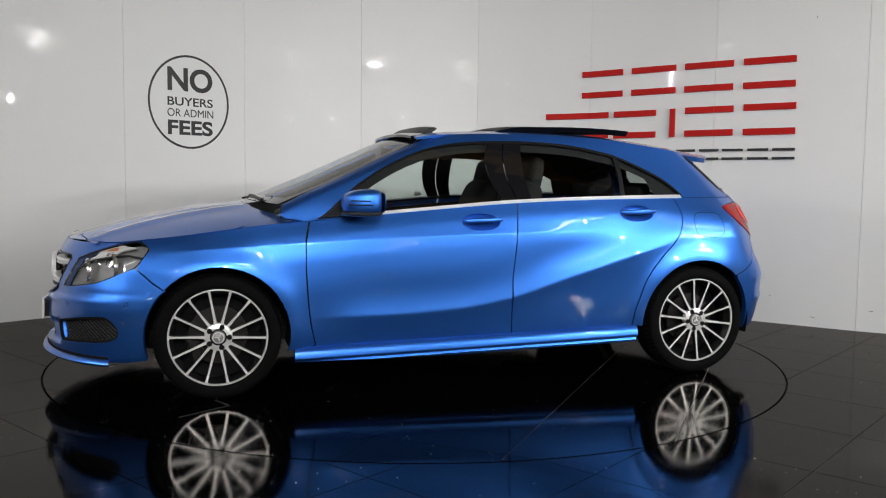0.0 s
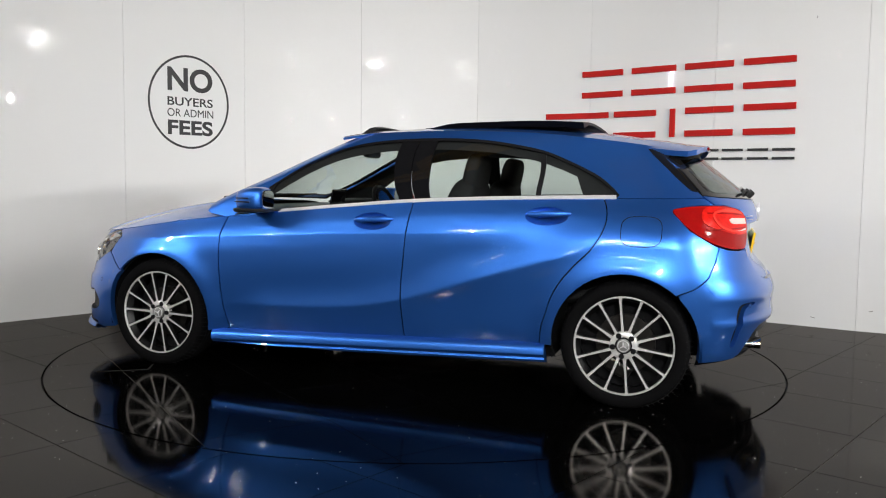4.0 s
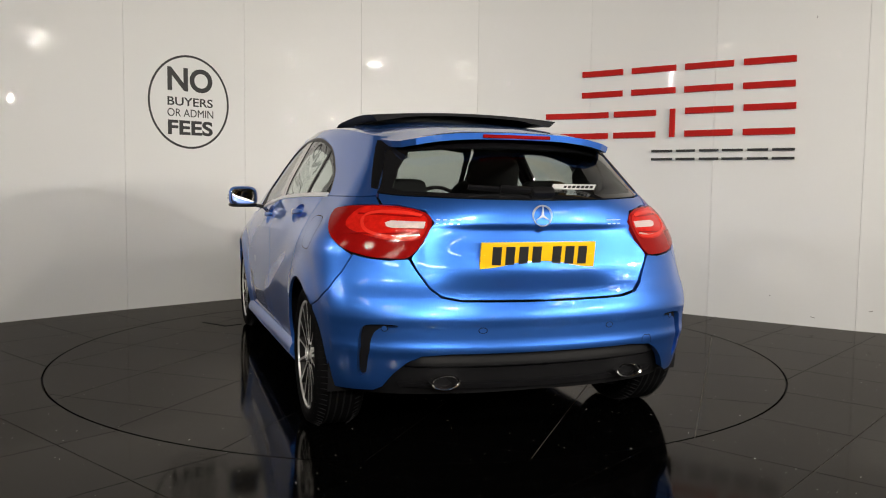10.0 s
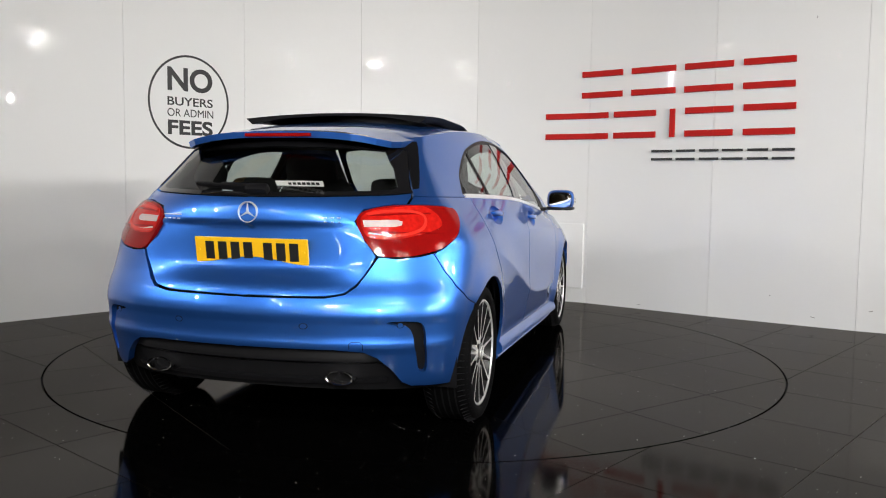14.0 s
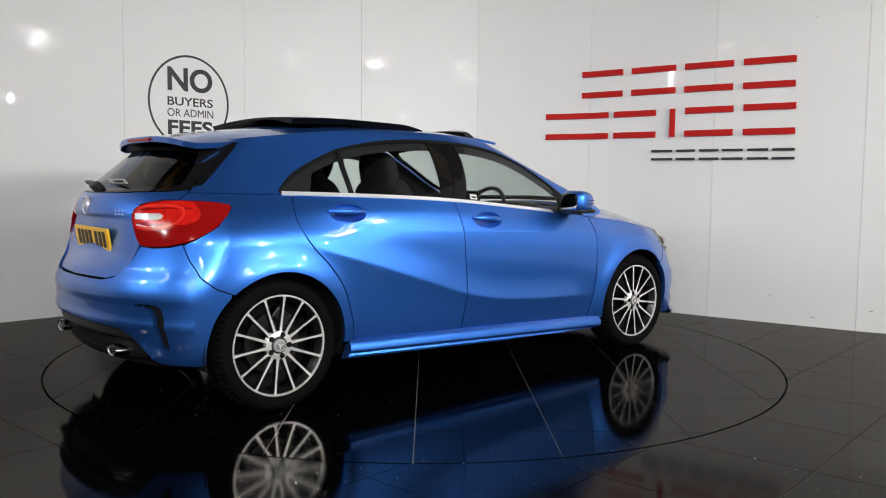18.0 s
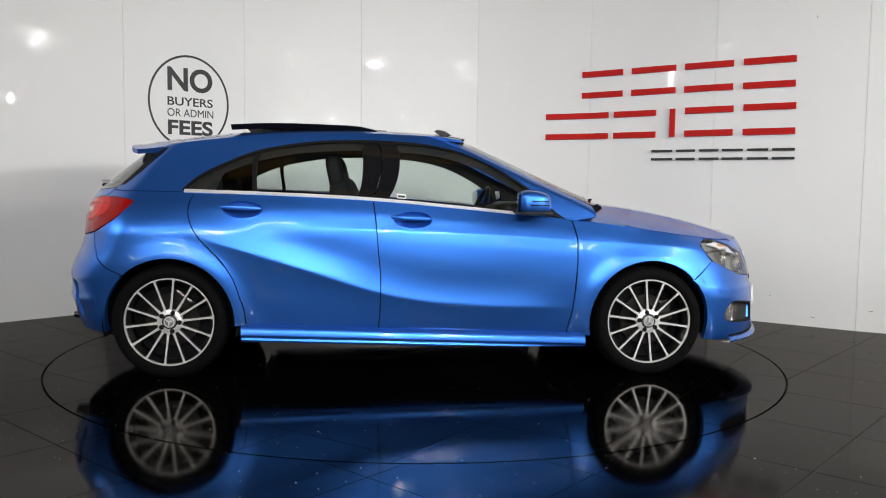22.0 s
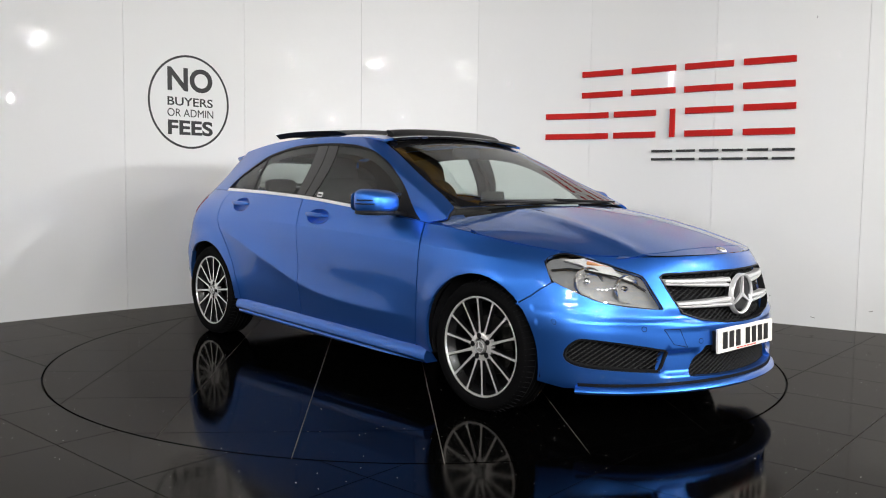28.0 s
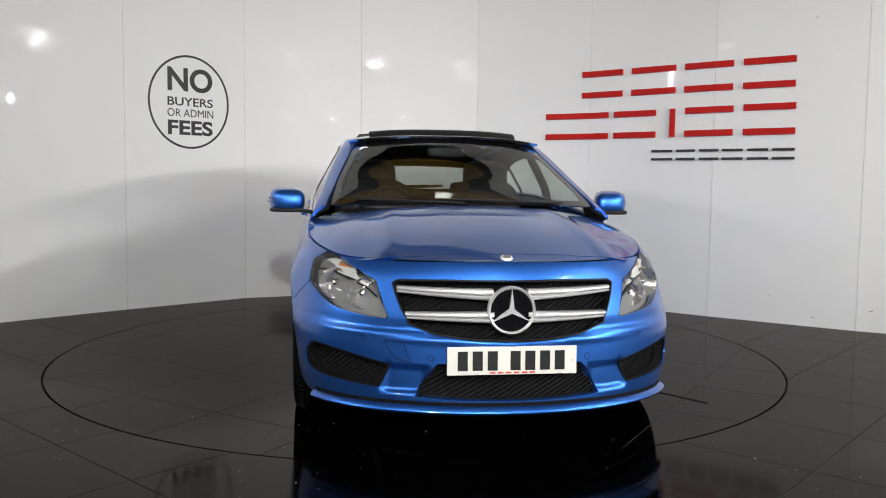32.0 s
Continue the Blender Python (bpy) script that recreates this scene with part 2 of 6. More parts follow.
def revolve(bm, profile, n=48, m=None):
    """A ring surface from a profile of (radius, height) round the z axis."""
    m = m or Matrix()
    rings = [[bm.verts.new(m @ Vector((r * math.cos(2 * math.pi * k / n), r * math.sin(2 * math.pi * k / n), h))) for k in range(n)] for r, h in profile]
    for a, b in zip(rings, rings[1:]):
        for k in range(n):
            bm.faces.new((a[k], a[(k + 1) % n], b[(k + 1) % n], b[k]))
    return bm


def prism(bm, outline, depth, m=None):
    """A flat outline in x, y pushed along z, centred."""
    m = m or Matrix()
    lo = [bm.verts.new(m @ Vector((x, y, -depth / 2))) for x, y in outline]
    hi = [bm.verts.new(m @ Vector((x, y, depth / 2))) for x, y in outline]
    bm.faces.new(lo[::-1])
    bm.faces.new(hi)
    k = len(lo)
    for i in range(k):
        bm.faces.new((lo[i], lo[(i + 1) % k], hi[(i + 1) % k], hi[i]))
    return bm


# ---- the showroom ----
# first two, last three panels and height over 3.4 m: unseen, added as reflectors
WALL = [(-5.2, -1.62), (-4.75, -0.75), (-4.05, 0.02), (-3.25, 0.82), (-2.457, 1.614), (-1.628, 2.371), (-0.59, 2.80), (0.545, 2.80), (1.533, 2.234), (2.422, 1.496),
        (3.335, 0.824), (4.3, 0.25), (5.05, -0.48), (5.6, -1.38), (5.92, -2.36)]
SKIP = 2   # panels before the first one that is numbered
WALL_TOP = 4.4


def wall_pose(i, a, z, out=0.0):
    """A pose on the wall's facet i, a metres along it: x along the wall, y up, z out of it."""
    p, q = Vector(WALL[i + SKIP]), Vector(WALL[i + 1 + SKIP])
    d = (q - p).normalized()
    n = Vector((d.y, -d.x))
    at = p + d * a + n * out
    m = Matrix(((d.x, 0, n.x, at.x), (d.y, 0, n.y, at.y), (0, 1, 0, z), (0, 0, 0, 1)))
    return m


def facet_normal(i):
    d = (Vector(WALL[i + 1 + SKIP]) - Vector(WALL[i + SKIP])).normalized()
    return Vector((d.y, -d.x, 0))


def bent_panel(i, w):
    """A wall panel of 14 upright strips, 40 mm thick, with open joints at its sides."""
    bm = bmesh.new()
    n = 14
    cols = []
    for k in range(n + 1):
        a = 0.002 + (w - 0.004) * k / n
        cols.append([bm.verts.new(wall_pose(i, a, z, o).translation) for z, o in ((-0.001, 0), (WALL_TOP, 0), (WALL_TOP, -0.04), (-0.001, -0.04))])
    for p, q in zip(cols, cols[1:]):
        for j in range(4):
            bm.faces.new((p[j], q[j], q[(j + 1) % 4], p[(j + 1) % 4]))
    bm.faces.new(cols[0])
    bm.faces.new(cols[-1][::-1])
    return bm


def bend_normals(me, i, w):
    """The sheets are sprung into the curve: the face turns towards its neighbours near the joints."""
    here = facet_normal(i)
    ends = [(here + (facet_normal(k) if 0 <= k + SKIP < len(WALL) - 1 else here)).normalized() for k in (i - 1, i + 1)]
    p, q = Vector(WALL[i + SKIP]), Vector(WALL[i + 1 + SKIP])
    d = (q - p).normalized()
    out = []
    for poly in me.polygons:
        for v in poly.vertices:
            if poly.normal.dot(here) < 0.9:
                out.append(tuple(poly.normal))
                continue
            co = me.vertices[v].co
            t = (Vector((co.x, co.y)) - p).dot(d) / w * 2 - 1
            k = BEND * abs(t)
            out.append(tuple((here * (1 - k) + ends[0 if t < 0 else 1] * k).normalized()))
    me.normals_split_custom_set(out)


BEND = 0.75


def build_wall():
    wall = tagged(new("wall_curved"), "curved showroom wall of glossy white panels", "wall", kind="structure")
    for i, (p, q) in enumerate(zip(WALL, WALL[1:]), -SKIP):
        w = (Vector(q) - Vector(p)).length
        part("panel", bent_panel(i, w), WALLWHITE, wall)
        ob = wall.children[-1]
        bend_normals(ob.data, i, w)
        bm = bmesh.new()
        add_box(bm, 0.009, WALL_TOP, 0.02, wall_pose(i, 0.004, WALL_TOP / 2, -0.0082), 0.0015)
        part("joint", bm, SEAM, wall)
    # small access hatch
    i = 5
    bm = bmesh.new()
    add_box(bm, 0.405, 0.60, 0.012, wall_pose(i, 0.908, 0.435, 0.006), 0.004)
    part("access_panel", bm, WALLWHITE, wall, "white access cover")
    # scuffs near the floor and a chip higher up
    for i, x, z, w, h, turn in ((6, 0.535, 0.04, 0.03, 0.004, 8), (7, 0.826, 0.075, 0.035, 0.004, -12), (7, 0.762, 2.401, 0.004, 0.022, 0), (8, 0.10, 0.16, 0.03, 0.004, 15), (7, 0.5, 0.22, 0.008, 0.008, 0)):
        bm = bmesh.new()
        add_box(bm, w, h, 0.002, wall_pose(i, x, z, 0.0012) @ pose(0, 0, 0, 0, 0, turn), 0.0008)
        part("scuff", bm, SCUFF, wall, "small grey scuff")
    return wall


build_wall()


def slab_tiles(name, parent, keep, origin, angle, size, z, clip):
    """Square granite slabs on a turned grid; each piece a mesh of its own, cut by clip where it crosses the ring."""
    ca, sa = math.cos(angle), math.sin(angle)
    whole = None
    g = 0.0018
    for i in range(-14, 15):
        for j in range(-14, 15):
            cx = origin[0] + ((i + 0.5) * ca - (j + 0.5) * sa) * size
            cy = origin[1] + ((i + 0.5) * sa + (j + 0.5) * ca) * size
            if not keep(cx, cy):
                continue
            state = clip(cx, cy)
            if state == "out":
                continue
            m = Matrix.Translation((cx, cy, z)) @ Matrix.Rotation(angle, 4, "Z")
            if state == "in":
                if whole is None:
                    bm = bmesh.new()
                    add_box(bm, size - 2 * g, size - 2 * g, 0.02, Matrix.Translation((0, 0, -0.01)))
                    ob = part(name, bm, GRANITE, parent)
                    whole = ob.data
                else:
                    ob = new(name, whole)
                    ob.parent = parent
                ob.matrix_basis = m
            else:
                yield cx, cy, m, size - 2 * g


RING, EDGE = 2.226, 0.0055


def cut_square(m, size, inside, radius):
    """The part of a square within (or outside) a circle round the origin, as outline points."""
    n = 20
    h = size / 2
    pts = []
    for k in range(4):
        a = [(-h, -h), (h, -h), (h, h), (-h, h)][k]
        b = [(h, -h), (h, h), (-h, h), (-h, -h)][k]
        for t in range(n):
            pts.append(m @ Vector((a[0] + (b[0] - a[0]) * t / n, a[1] + (b[1] - a[1]) * t / n, 0)))
    out = []
    for k, q in enumerate(pts):
        d = math.hypot(q.x, q.y)
        ok = d <= radius if inside else d >= radius
        if ok:
            out.append((q.x, q.y))
        nx = pts[(k + 1) % len(pts)]
        d2 = math.hypot(nx.x, nx.y)
        if (d - radius) * (d2 - radius) < 0:
            f = (radius - d) / (d2 - d)
            c = q.lerp(nx, f)
            out.append((c.x, c.y, "c"))
    # follow the circle between the two crossing points
    res = []
    cr = [k for k, o in enumerate(out) if len(o) == 3]
    for k, o in enumerate(out):
        res.append((o[0], o[1]))
        nxt = out[(k + 1) % len(out)]
        if len(o) == 3 and len(nxt) == 3:
            a0, a1 = math.atan2(o[1], o[0]), math.atan2(nxt[1], nxt[0])
            da = (a1 - a0 + math.pi) % (2 * math.pi) - math.pi
            for s in range(1, 8):
                a = a0 + da * s / 8
                res.append((radius * math.cos(a), radius * math.sin(a)))
    return res


def circle_state(inside, radius, size):
    r = size * 0.7072

    def state(cx, cy):
        d = math.hypot(cx, cy)
        if d + r < radius:
            return "in" if inside else "out"
        if d - r > radius:
            return "out" if inside else "in"
        return "cut"
    return state


def build_floor():
    floor = tagged(new("floor"), "polished black granite floor with thin pale joints", "floor", kind="structure")
    bm = bmesh.new()
    revolve(bm, [(RING + 0.03, -0.003), (30.0, -0.003), (30.0, -0.2), (RING + 0.03, -0.2), (RING + 0.03, -0.003)], 96)
    part("bedding", bm, GROUT, floor)
    ang = radians(47.5)
    for cx, cy, m, s in slab_tiles("slab", floor, lambda x, y: abs(x) < 5.8 and -6.6 < y < 3.6, (0.145, -0.237), ang, 0.601, 0.0, circle_state(False, RING + EDGE, 0.601)):
        o = cut_square(m, s, False, RING + EDGE)
        if len(o) > 2:
            bm = bmesh.new()
            prism(bm, o, 0.02, Matrix.Translation((0, 0, -0.01)))
            part("slab", bm, GRANITE, floor)
    # the rest of the hall floor, behind the camera and beyond the wall
    bm = bmesh.new()
    revolve(bm, [(4.7, -0.0025), (29.9, -0.0025)], 64)
    part("hall_floor", bm, GRANITE, floor)
    return floor


SLIT = [(1.46, 1.288), (1.236, 1.136), (1.297, 1.016)]


def build_turntable():
    table = tagged(new("turntable"), "round black granite car turntable set flush in floor", "turntable")
    bm = bmesh.new()
    revolve(bm, [(0.0001, -0.003), (RING - 0.03, -0.003), (RING - 0.03, -0.15), (0.0001, -0.15)], 96)
    part("deck", bm, GROUT, table)
    bm = bmesh.new()
    revolve(bm, [(RING - EDGE - 0.012, -0.024), (RING - EDGE + 0.001, -0.022), (RING - EDGE + 0.001, -0.15)], 128)
    part("rim", bm, GAP, table, "dark steel rim", smooth=True)
    ang = radians(51.4)
    for cx, cy, m, s in slab_tiles("slab", table, lambda x, y: True, (0.0, 0.0), ang, 0.597, 0.0, circle_state(True, RING - EDGE, 0.597)):
        o = cut_square(m, s, True, RING - EDGE)
        if len(o) > 2:
            bm = bmesh.new()
            prism(bm, o, 0.02, Matrix.Translation((0, 0, -0.01)))
            part("slab", bm, GRANITE, table)
    # a dark bent strip let into the slabs near the rim
    bm = bmesh.new()
    for p, q in zip(SLIT, SLIT[1:]):
        d = Vector(q) - Vector(p)
        mid = (Vector(p) + Vector(q)) / 2
        add_box(bm, d.length + 0.008, 0.011, 0.004, pose(mid.x, mid.y, 0.001, 0, 0, math.degrees(math.atan2(d.y, d.x))), 0.001)
    part("floor_slit", bm, GAP, table, "dark bent slit")
    bm = bmesh.new()
    revolve(bm, [(RING - 0.031, -0.019), (RING + 0.031, -0.019)], 96)
    part("gap_bottom", bm, GAP, table)
    return table


build_floor()
TABLE = build_turntable()


def build_hall():
    """The dim sales hall behind the camera: walls, roof sheet, beams, tubes."""
    for nm, sx, sy, m in (("wall_south", 26, 5.2, pose(0, -27.5, 2.6, 90, 0, 0)), ("wall_west", 37, 5.2, pose(-12.5, -9.3, 2.6, 90, 0, 90)),
                          ("wall_east", 37, 5.2, pose(12.5, -9.3, 2.6, 90, 0, 90)), ("wall_north", 26, 5.2, pose(0, 9, 2.6, 90, 0, 0))):
        bm = bmesh.new()
        add_box(bm, sx, sy, 0.15, m)
        # east wall is out of view; its extra pale paint is added to bounce light
        tagged(part(nm, bm, HALLBOUNCE if nm == "wall_east" else HALLDARK), "plain painted hall wall", "wall", kind="structure")
    bm = bmesh.new()
    add_box(bm, 26, 37, 0.15, pose(0, -9.3, 5.3))
    tagged(part("ceiling", bm, CEILDARK), "dark corrugated hall ceiling", "ceiling", kind="structure")
    for y in (-25.0, -22.5, -20.0, -17.5, -15.0, -12.5, -10.0, -7.5, -5.0, -2.5, 0.0, 2.5):
        bm = bmesh.new()
        add_box(bm, 25, 0.18, 0.02, pose(0, y, 5.1))
        add_box(bm, 25, 0.02, 0.48, pose(0, y, 4.86))
        add_box(bm, 25, 0.18, 0.02, pose(0, y, 4.62))
        tagged(part("roof_beam", bm, BEAM), "ochre painted steel roof beam", "beam", "roof beams", "structure")
    # lattice braces under the middle beams, and blue posts
    for y in (-7.5, -10.0, -12.5, -15.0):
        for k in range(-6, 6):
            bm = bmesh.new()
            add_box(bm, 1.25, 0.05, 0.07, pose(k + 0.5, y, 4.28, 0, 33 if k % 2 else -33, 0))
            tagged(part("roof_brace", bm, BEAM), "ochre painted diagonal roof brace", "brace", "roof braces", "structure")
        bm = bmesh.new()
        add_box(bm, 13, 0.08, 0.08, pose(0, y, 3.92))
        tagged(part("roof_chord", bm, BEAM), "ochre painted lower roof chord", "beam", "roof chords", "structure")
    for x, y in ((-6.6, -10.0), (6.6, -10.0), (-1.1, -15.0), (4.6, -15.0)):
        bm = bmesh.new()
        add_box(bm, 0.16, 0.02, 5.2, pose(x, y - 0.09, 2.6))
        add_box(bm, 0.02, 0.16, 5.2, pose(x, y, 2.6))
        add_box(bm, 0.16, 0.02, 5.2, pose(x, y + 0.09, 2.6))
        tagged(part("hall_post", bm, BEAMBLUE), "blue painted steel hall post", "post", "hall posts", "structure")
    for x, y, z, rz in ((-5.4, -3.9, 3.66, 0), (-1.8, -7.0, 3.66, 0), (1.2, -6.7, 3.66, 0), (5.6, -2.7, 3.56, 0), (4.5, -4.6, 3.56, 90), (-3.6, -6.2, 3.66, 90), (-2.6, -9.4, 3.66, 0), (2.8, -9.6, 3.66, 0), (8.2, -6.0, 3.66, 90), (-8.5, -1.5, 3.66, 90), (9.0, -1.0, 3.66, 90),
                        *((-9.5 + 3.8 * i + 1.3 * (j % 2), -12.6 - 3.7 * j, 3.5 + 0.1 * ((i + j) % 3), 90 * ((i + j) % 2)) for j in range(4) for i in range(6))):
        batten = tagged(new("tube_light"), "twin fluorescent batten light under the hall ceiling", "ceiling light", "hall lights")
        batten.matrix_basis = pose(x, y, z + 0.12, 0, 0, rz)
        bm = bmesh.new()
        add_box(bm, 1.5, 0.14, 0.05, None, 0.008)
        part("housing", bm, PAPER, batten)
        for dy in (-0.045, 0.045):
            bm = bmesh.new()
            add_cyl(bm, 0.016, 0.016, 1.44, pose(0, dy, -0.045, 0, 90, 0), 12)
            part("tube", bm, TUBE, batten, "glowing tube", True)
        for dx in (-0.5, 0.5):
            bm = bmesh.new()
            add_cyl(bm, 0.006, 0.006, 5.22 - z - 0.12, pose(dx, 0, (5.22 - z - 0.12) / 2 + 0.01), 8)
            part("hanger_rod", bm, STEEL, batten)


build_hall()


# ---- the car's body surface ----
from mathutils.geometry import delaunay_2d_cdt


def spline(*pts):
    """A smooth monotone curve through a few knots, for numbers and arrays; flat beyond the ends' slope."""
    xs, ys = np.array([p[0] for p in pts], float), np.array([p[1] for p in pts], float)
    h, d = np.diff(xs), np.diff(ys) / np.diff(xs)
    m = np.zeros(len(xs))
    m[0], m[-1] = d[0], d[-1]
    for i in range(1, len(xs) - 1):
        if d[i - 1] * d[i] > 0:
            w1, w2 = 2 * h[i] + h[i - 1], h[i] + 2 * h[i - 1]
            m[i] = (w1 + w2) / (w1 / d[i - 1] + w2 / d[i])

    def f(x):
        x = np.asarray(x, float)
        k = np.clip(np.searchsorted(xs, x) - 1, 0, len(xs) - 2)
        t = (x - xs[k]) / h[k]
        tc = np.clip(t, 0, 1)
        a = (1 + 2 * tc) * (1 - tc) ** 2 * ys[k] + tc * (1 - tc) ** 2 * h[k] * m[k] + tc ** 2 * (3 - 2 * tc) * ys[k + 1] + tc ** 2 * (tc - 1) * h[k] * m[k + 1]
        return a + np.where(t < 0, t * h[k] * m[k], 0) + np.where(t > 1, (t - 1) * h[k] * m[k + 1], 0)
    return f


def step(a, b, x):
    t = np.clip((np.asarray(x, float) - a) / (b - a), 0, 1)
    return t * t * (3 - 2 * t)


AXLE_F, AXLE_R, HUB_Z = 1.35, -1.35, 0.307
# belt line, running on as the bonnet's edge
belt = spline((-2.1, 1.03), (-1.3, 1.022), (-0.7, 1.008), (-0.25, 0.988), (0.137, 0.957), (0.5, 0.924), (0.86, 0.888), (1.13, 0.862), (1.36, 0.83), (1.66, 0.79), (1.89, 0.768), (2.14, 0.772))
section = spline((0.1, 0.775), (0.165, 0.80), (0.27, 0.845), (0.46, 0.872), (0.64, 0.885), (0.77, 0.882), (0.9, 0.858), (1.0, 0.815))
tumble = spline((0, 0), (0.08, 0.032), (0.2, 0.095), (0.3, 0.15), (0.355, 0.185), (0.40, 0.23), (0.43, 0.29))
nose = spline((0.10, 2.20), (0.17, 2.25), (0.24, 2.256), (0.34, 2.250), (0.44, 2.243), (0.56, 2.222), (0.68, 2.19), (0.74, 2.165), (0.775, 2.14), (0.80, 2.10))
screen = spline((0.86, 1.40), (0.97, 1.20), (1.12, 0.86), (1.26, 0.555), (1.36, 0.325), (1.39, 0.24))
tail = spline((0.18, -1.99), (0.30, -2.03), (0.44, -2.055), (0.54, -2.058), (0.62, -2.038), (0.69, -2.006), (0.78, -1.985), (0.95, -1.965), (1.02, -1.935), (1.06, -1.89), (1.28, -1.62), (1.36, -1.52))
nose_turn = spline((0.15, 0.62), (0.45, 0.64), (0.62, 0.74), (0.8, 0.76))
screen_turn = spline((0.8, 0.27), (1.4, 0.27))
tail_turn = spline((0.2, 0.36), (0.6, 0.38), (0.95, 0.43), (1.25, 0.28), (1.4, 0.26))
scoop = spline((-1.4, 0.86), (-1.19, 0.775), (-0.85, 0.675), (-0.5, 0.565), (-0.17, 0.465), (0.14, 0.415), (0.5, 0.395), (0.9, 0.39))
shoulder = spline((-1.2, 0.845), (-0.3, 0.825), (0.3, 0.805), (0.9, 0.775), (1.6, 0.735))


def half_width(x, z):
    zt = belt(x)
    w = np.where(z <= zt, section(np.minimum(z / zt, 1)), 0.815 - tumble(np.maximum(z - zt, 0)))
    w = w - (0.082 + 0.022 * step(1.05, 1.3, z)) * step(0.78, 1.15, z) * np.clip((-0.25 - x) / 1.05, 0, 1.6) ** 2
    w = w - 0.02 * step(-1.5, -1.75, x) * (1 - step(0.80, 0.98, z))
    w = w - 0.012 * step(1.0, 1.75, x)
    side = step(-1.75, -1.45, x) * (1 - step(1.45, 1.75, x))
    fade = step(-1.35, -0.9, x) * (1 - step(0.55, 1.0, x))
    w = w + 0.018 * fade * np.exp(-np.sqrt((z - scoop(x)) ** 2 + 0.009 ** 2) / 0.07)
    w = w - 0.006 * fade * np.exp(-((z - scoop(x) - 0.13) / 0.09) ** 2)
    s2 = step(-0.9, -0.1, x) * (1 - step(1.35, 1.7, x))
    w = w + 0.007 * s2 * np.exp(-np.sqrt((z - shoulder(x)) ** 2 + 0.006 ** 2) / 0.03)
    for ax in (AXLE_F, AXLE_R):
        r = np.hypot(x - ax, z - HUB_Z)
        w = w + side * 0.022 * np.exp(-((r - 0.35) / 0.08) ** 2)
    return w


UN, US, UR = 1.2, 3.1, 0.85


def loop_map(front, turn):
    """The map from a chart (u along the waist from nose to tail, z) to the body's surface."""
    def f(u, z):
        u, z = np.asarray(u, float), np.asarray(z, float)
        xf, xr, LR, lf = front(z), tail(z), tail_turn(z), turn(z)
        pf = np.clip(u / UN, 0, 1) * math.pi / 2
        pr = np.clip((u - UN - US) / UR, 0, 1) * math.pi / 2
        k = np.clip((u - UN) / US, 0, 1)
        x = np.where(u < UN, xf - lf * (1 - np.cos(pf)), np.where(u > UN + US, xr + LR * (1 - np.sin(pr)), (xf - lf) * (1 - k) + (xr + LR) * k))
        y = half_width(x, z) * np.sin(pf) * np.cos(pr)
        return np.stack([x, y, z], -1)

    def from_x(x, z):
        xf, xr, LR, lf = float(front(z)), float(tail(z)), float(tail_turn(z)), float(turn(z))
        if x > xf - lf:
            return math.acos(max(-1, min(1, 1 - (xf - x) / lf))) / (math.pi / 2) * UN
        if x < xr + LR:
            return UN + US + math.asin(max(0, min(1, 1 - (x - xr) / LR))) / (math.pi / 2) * UR
        return UN + US * (xf - lf - x) / (xf - lf - xr - LR)

    def from_y(y, z, rear):
        LR, lf = float(tail_turn(z)), float(turn(z))
        x = float(tail(z)) if rear else float(front(z))
        for _ in range(6):
            q = max(0.0, min(1.0, y / float(half_width(x, z))))
            x = float(tail(z)) + LR * (1 - math.sqrt(1 - q * q)) if rear else float(front(z)) - lf * (1 - math.sqrt(1 - q * q))
        return UN + US + math.acos(q) / (math.pi / 2) * UR if rear else math.asin(q) / (math.pi / 2) * UN
    return f, from_x, from_y


LOW, low_x, low_y = loop_map(nose, nose_turn)
UPP, upp_x, upp_y = loop_map(screen, screen_turn)


def chart(pts, fx, fy):
    """Outline points ('x', x, z), ('f', y, z) on the nose or ('r', y, z) on the tail, into the chart."""
    return [(fx(a, z), z) if k == "x" else (fy(a, z, k == "r"), z) for k, a, z in pts]


bonnet_line = spline((0.9, 0.985), (1.0, 0.985), (1.13, 0.978), (1.45, 0.94), (1.76, 0.880), (2.0, 0.815), (2.1, 0.785), (2.14, 0.773))
roof_line = spline((-1.75, 1.285), (-1.5, 1.327), (-1.2, 1.372), (-0.8, 1.408), (-0.35, 1.421), (0.05, 1.408), (0.33, 1.375), (0.45, 1.33))
roof_edge = spline((-1.75, 1.245), (-1.5, 1.278), (-1.2, 1.318), (-0.8, 1.357), (-0.3, 1.370), (0.05, 1.362), (0.3, 1.335), (0.5, 1.25))


def low_width(x, z):
    d = np.clip((nose(z) - x) / nose_turn(z), 0, 1)
    return half_width(x, z) * np.sqrt(np.maximum(1 - (1 - d) ** 2, 1e-6))


def BONNET(x, y):
    x, y = np.asarray(x, float), np.asarray(y, float)
    ze = belt(x)
    ye = np.maximum(low_width(x, ze), 0.02)
    t = np.clip(np.abs(y) / ye, 0, 1.05)
    z = bonnet_line(x) - (bonnet_line(x) - ze) * t ** 2.4
    # two low ridges run to the nose
    z = z + 0.010 * np.exp(-((np.abs(y) - 0.47 + 0.10 * (1.9 - x)) / 0.05) ** 2) * step(1.05, 1.3, x) * (1 - step(1.9, 2.1, x))
    return np.stack([x, y, z], -1)


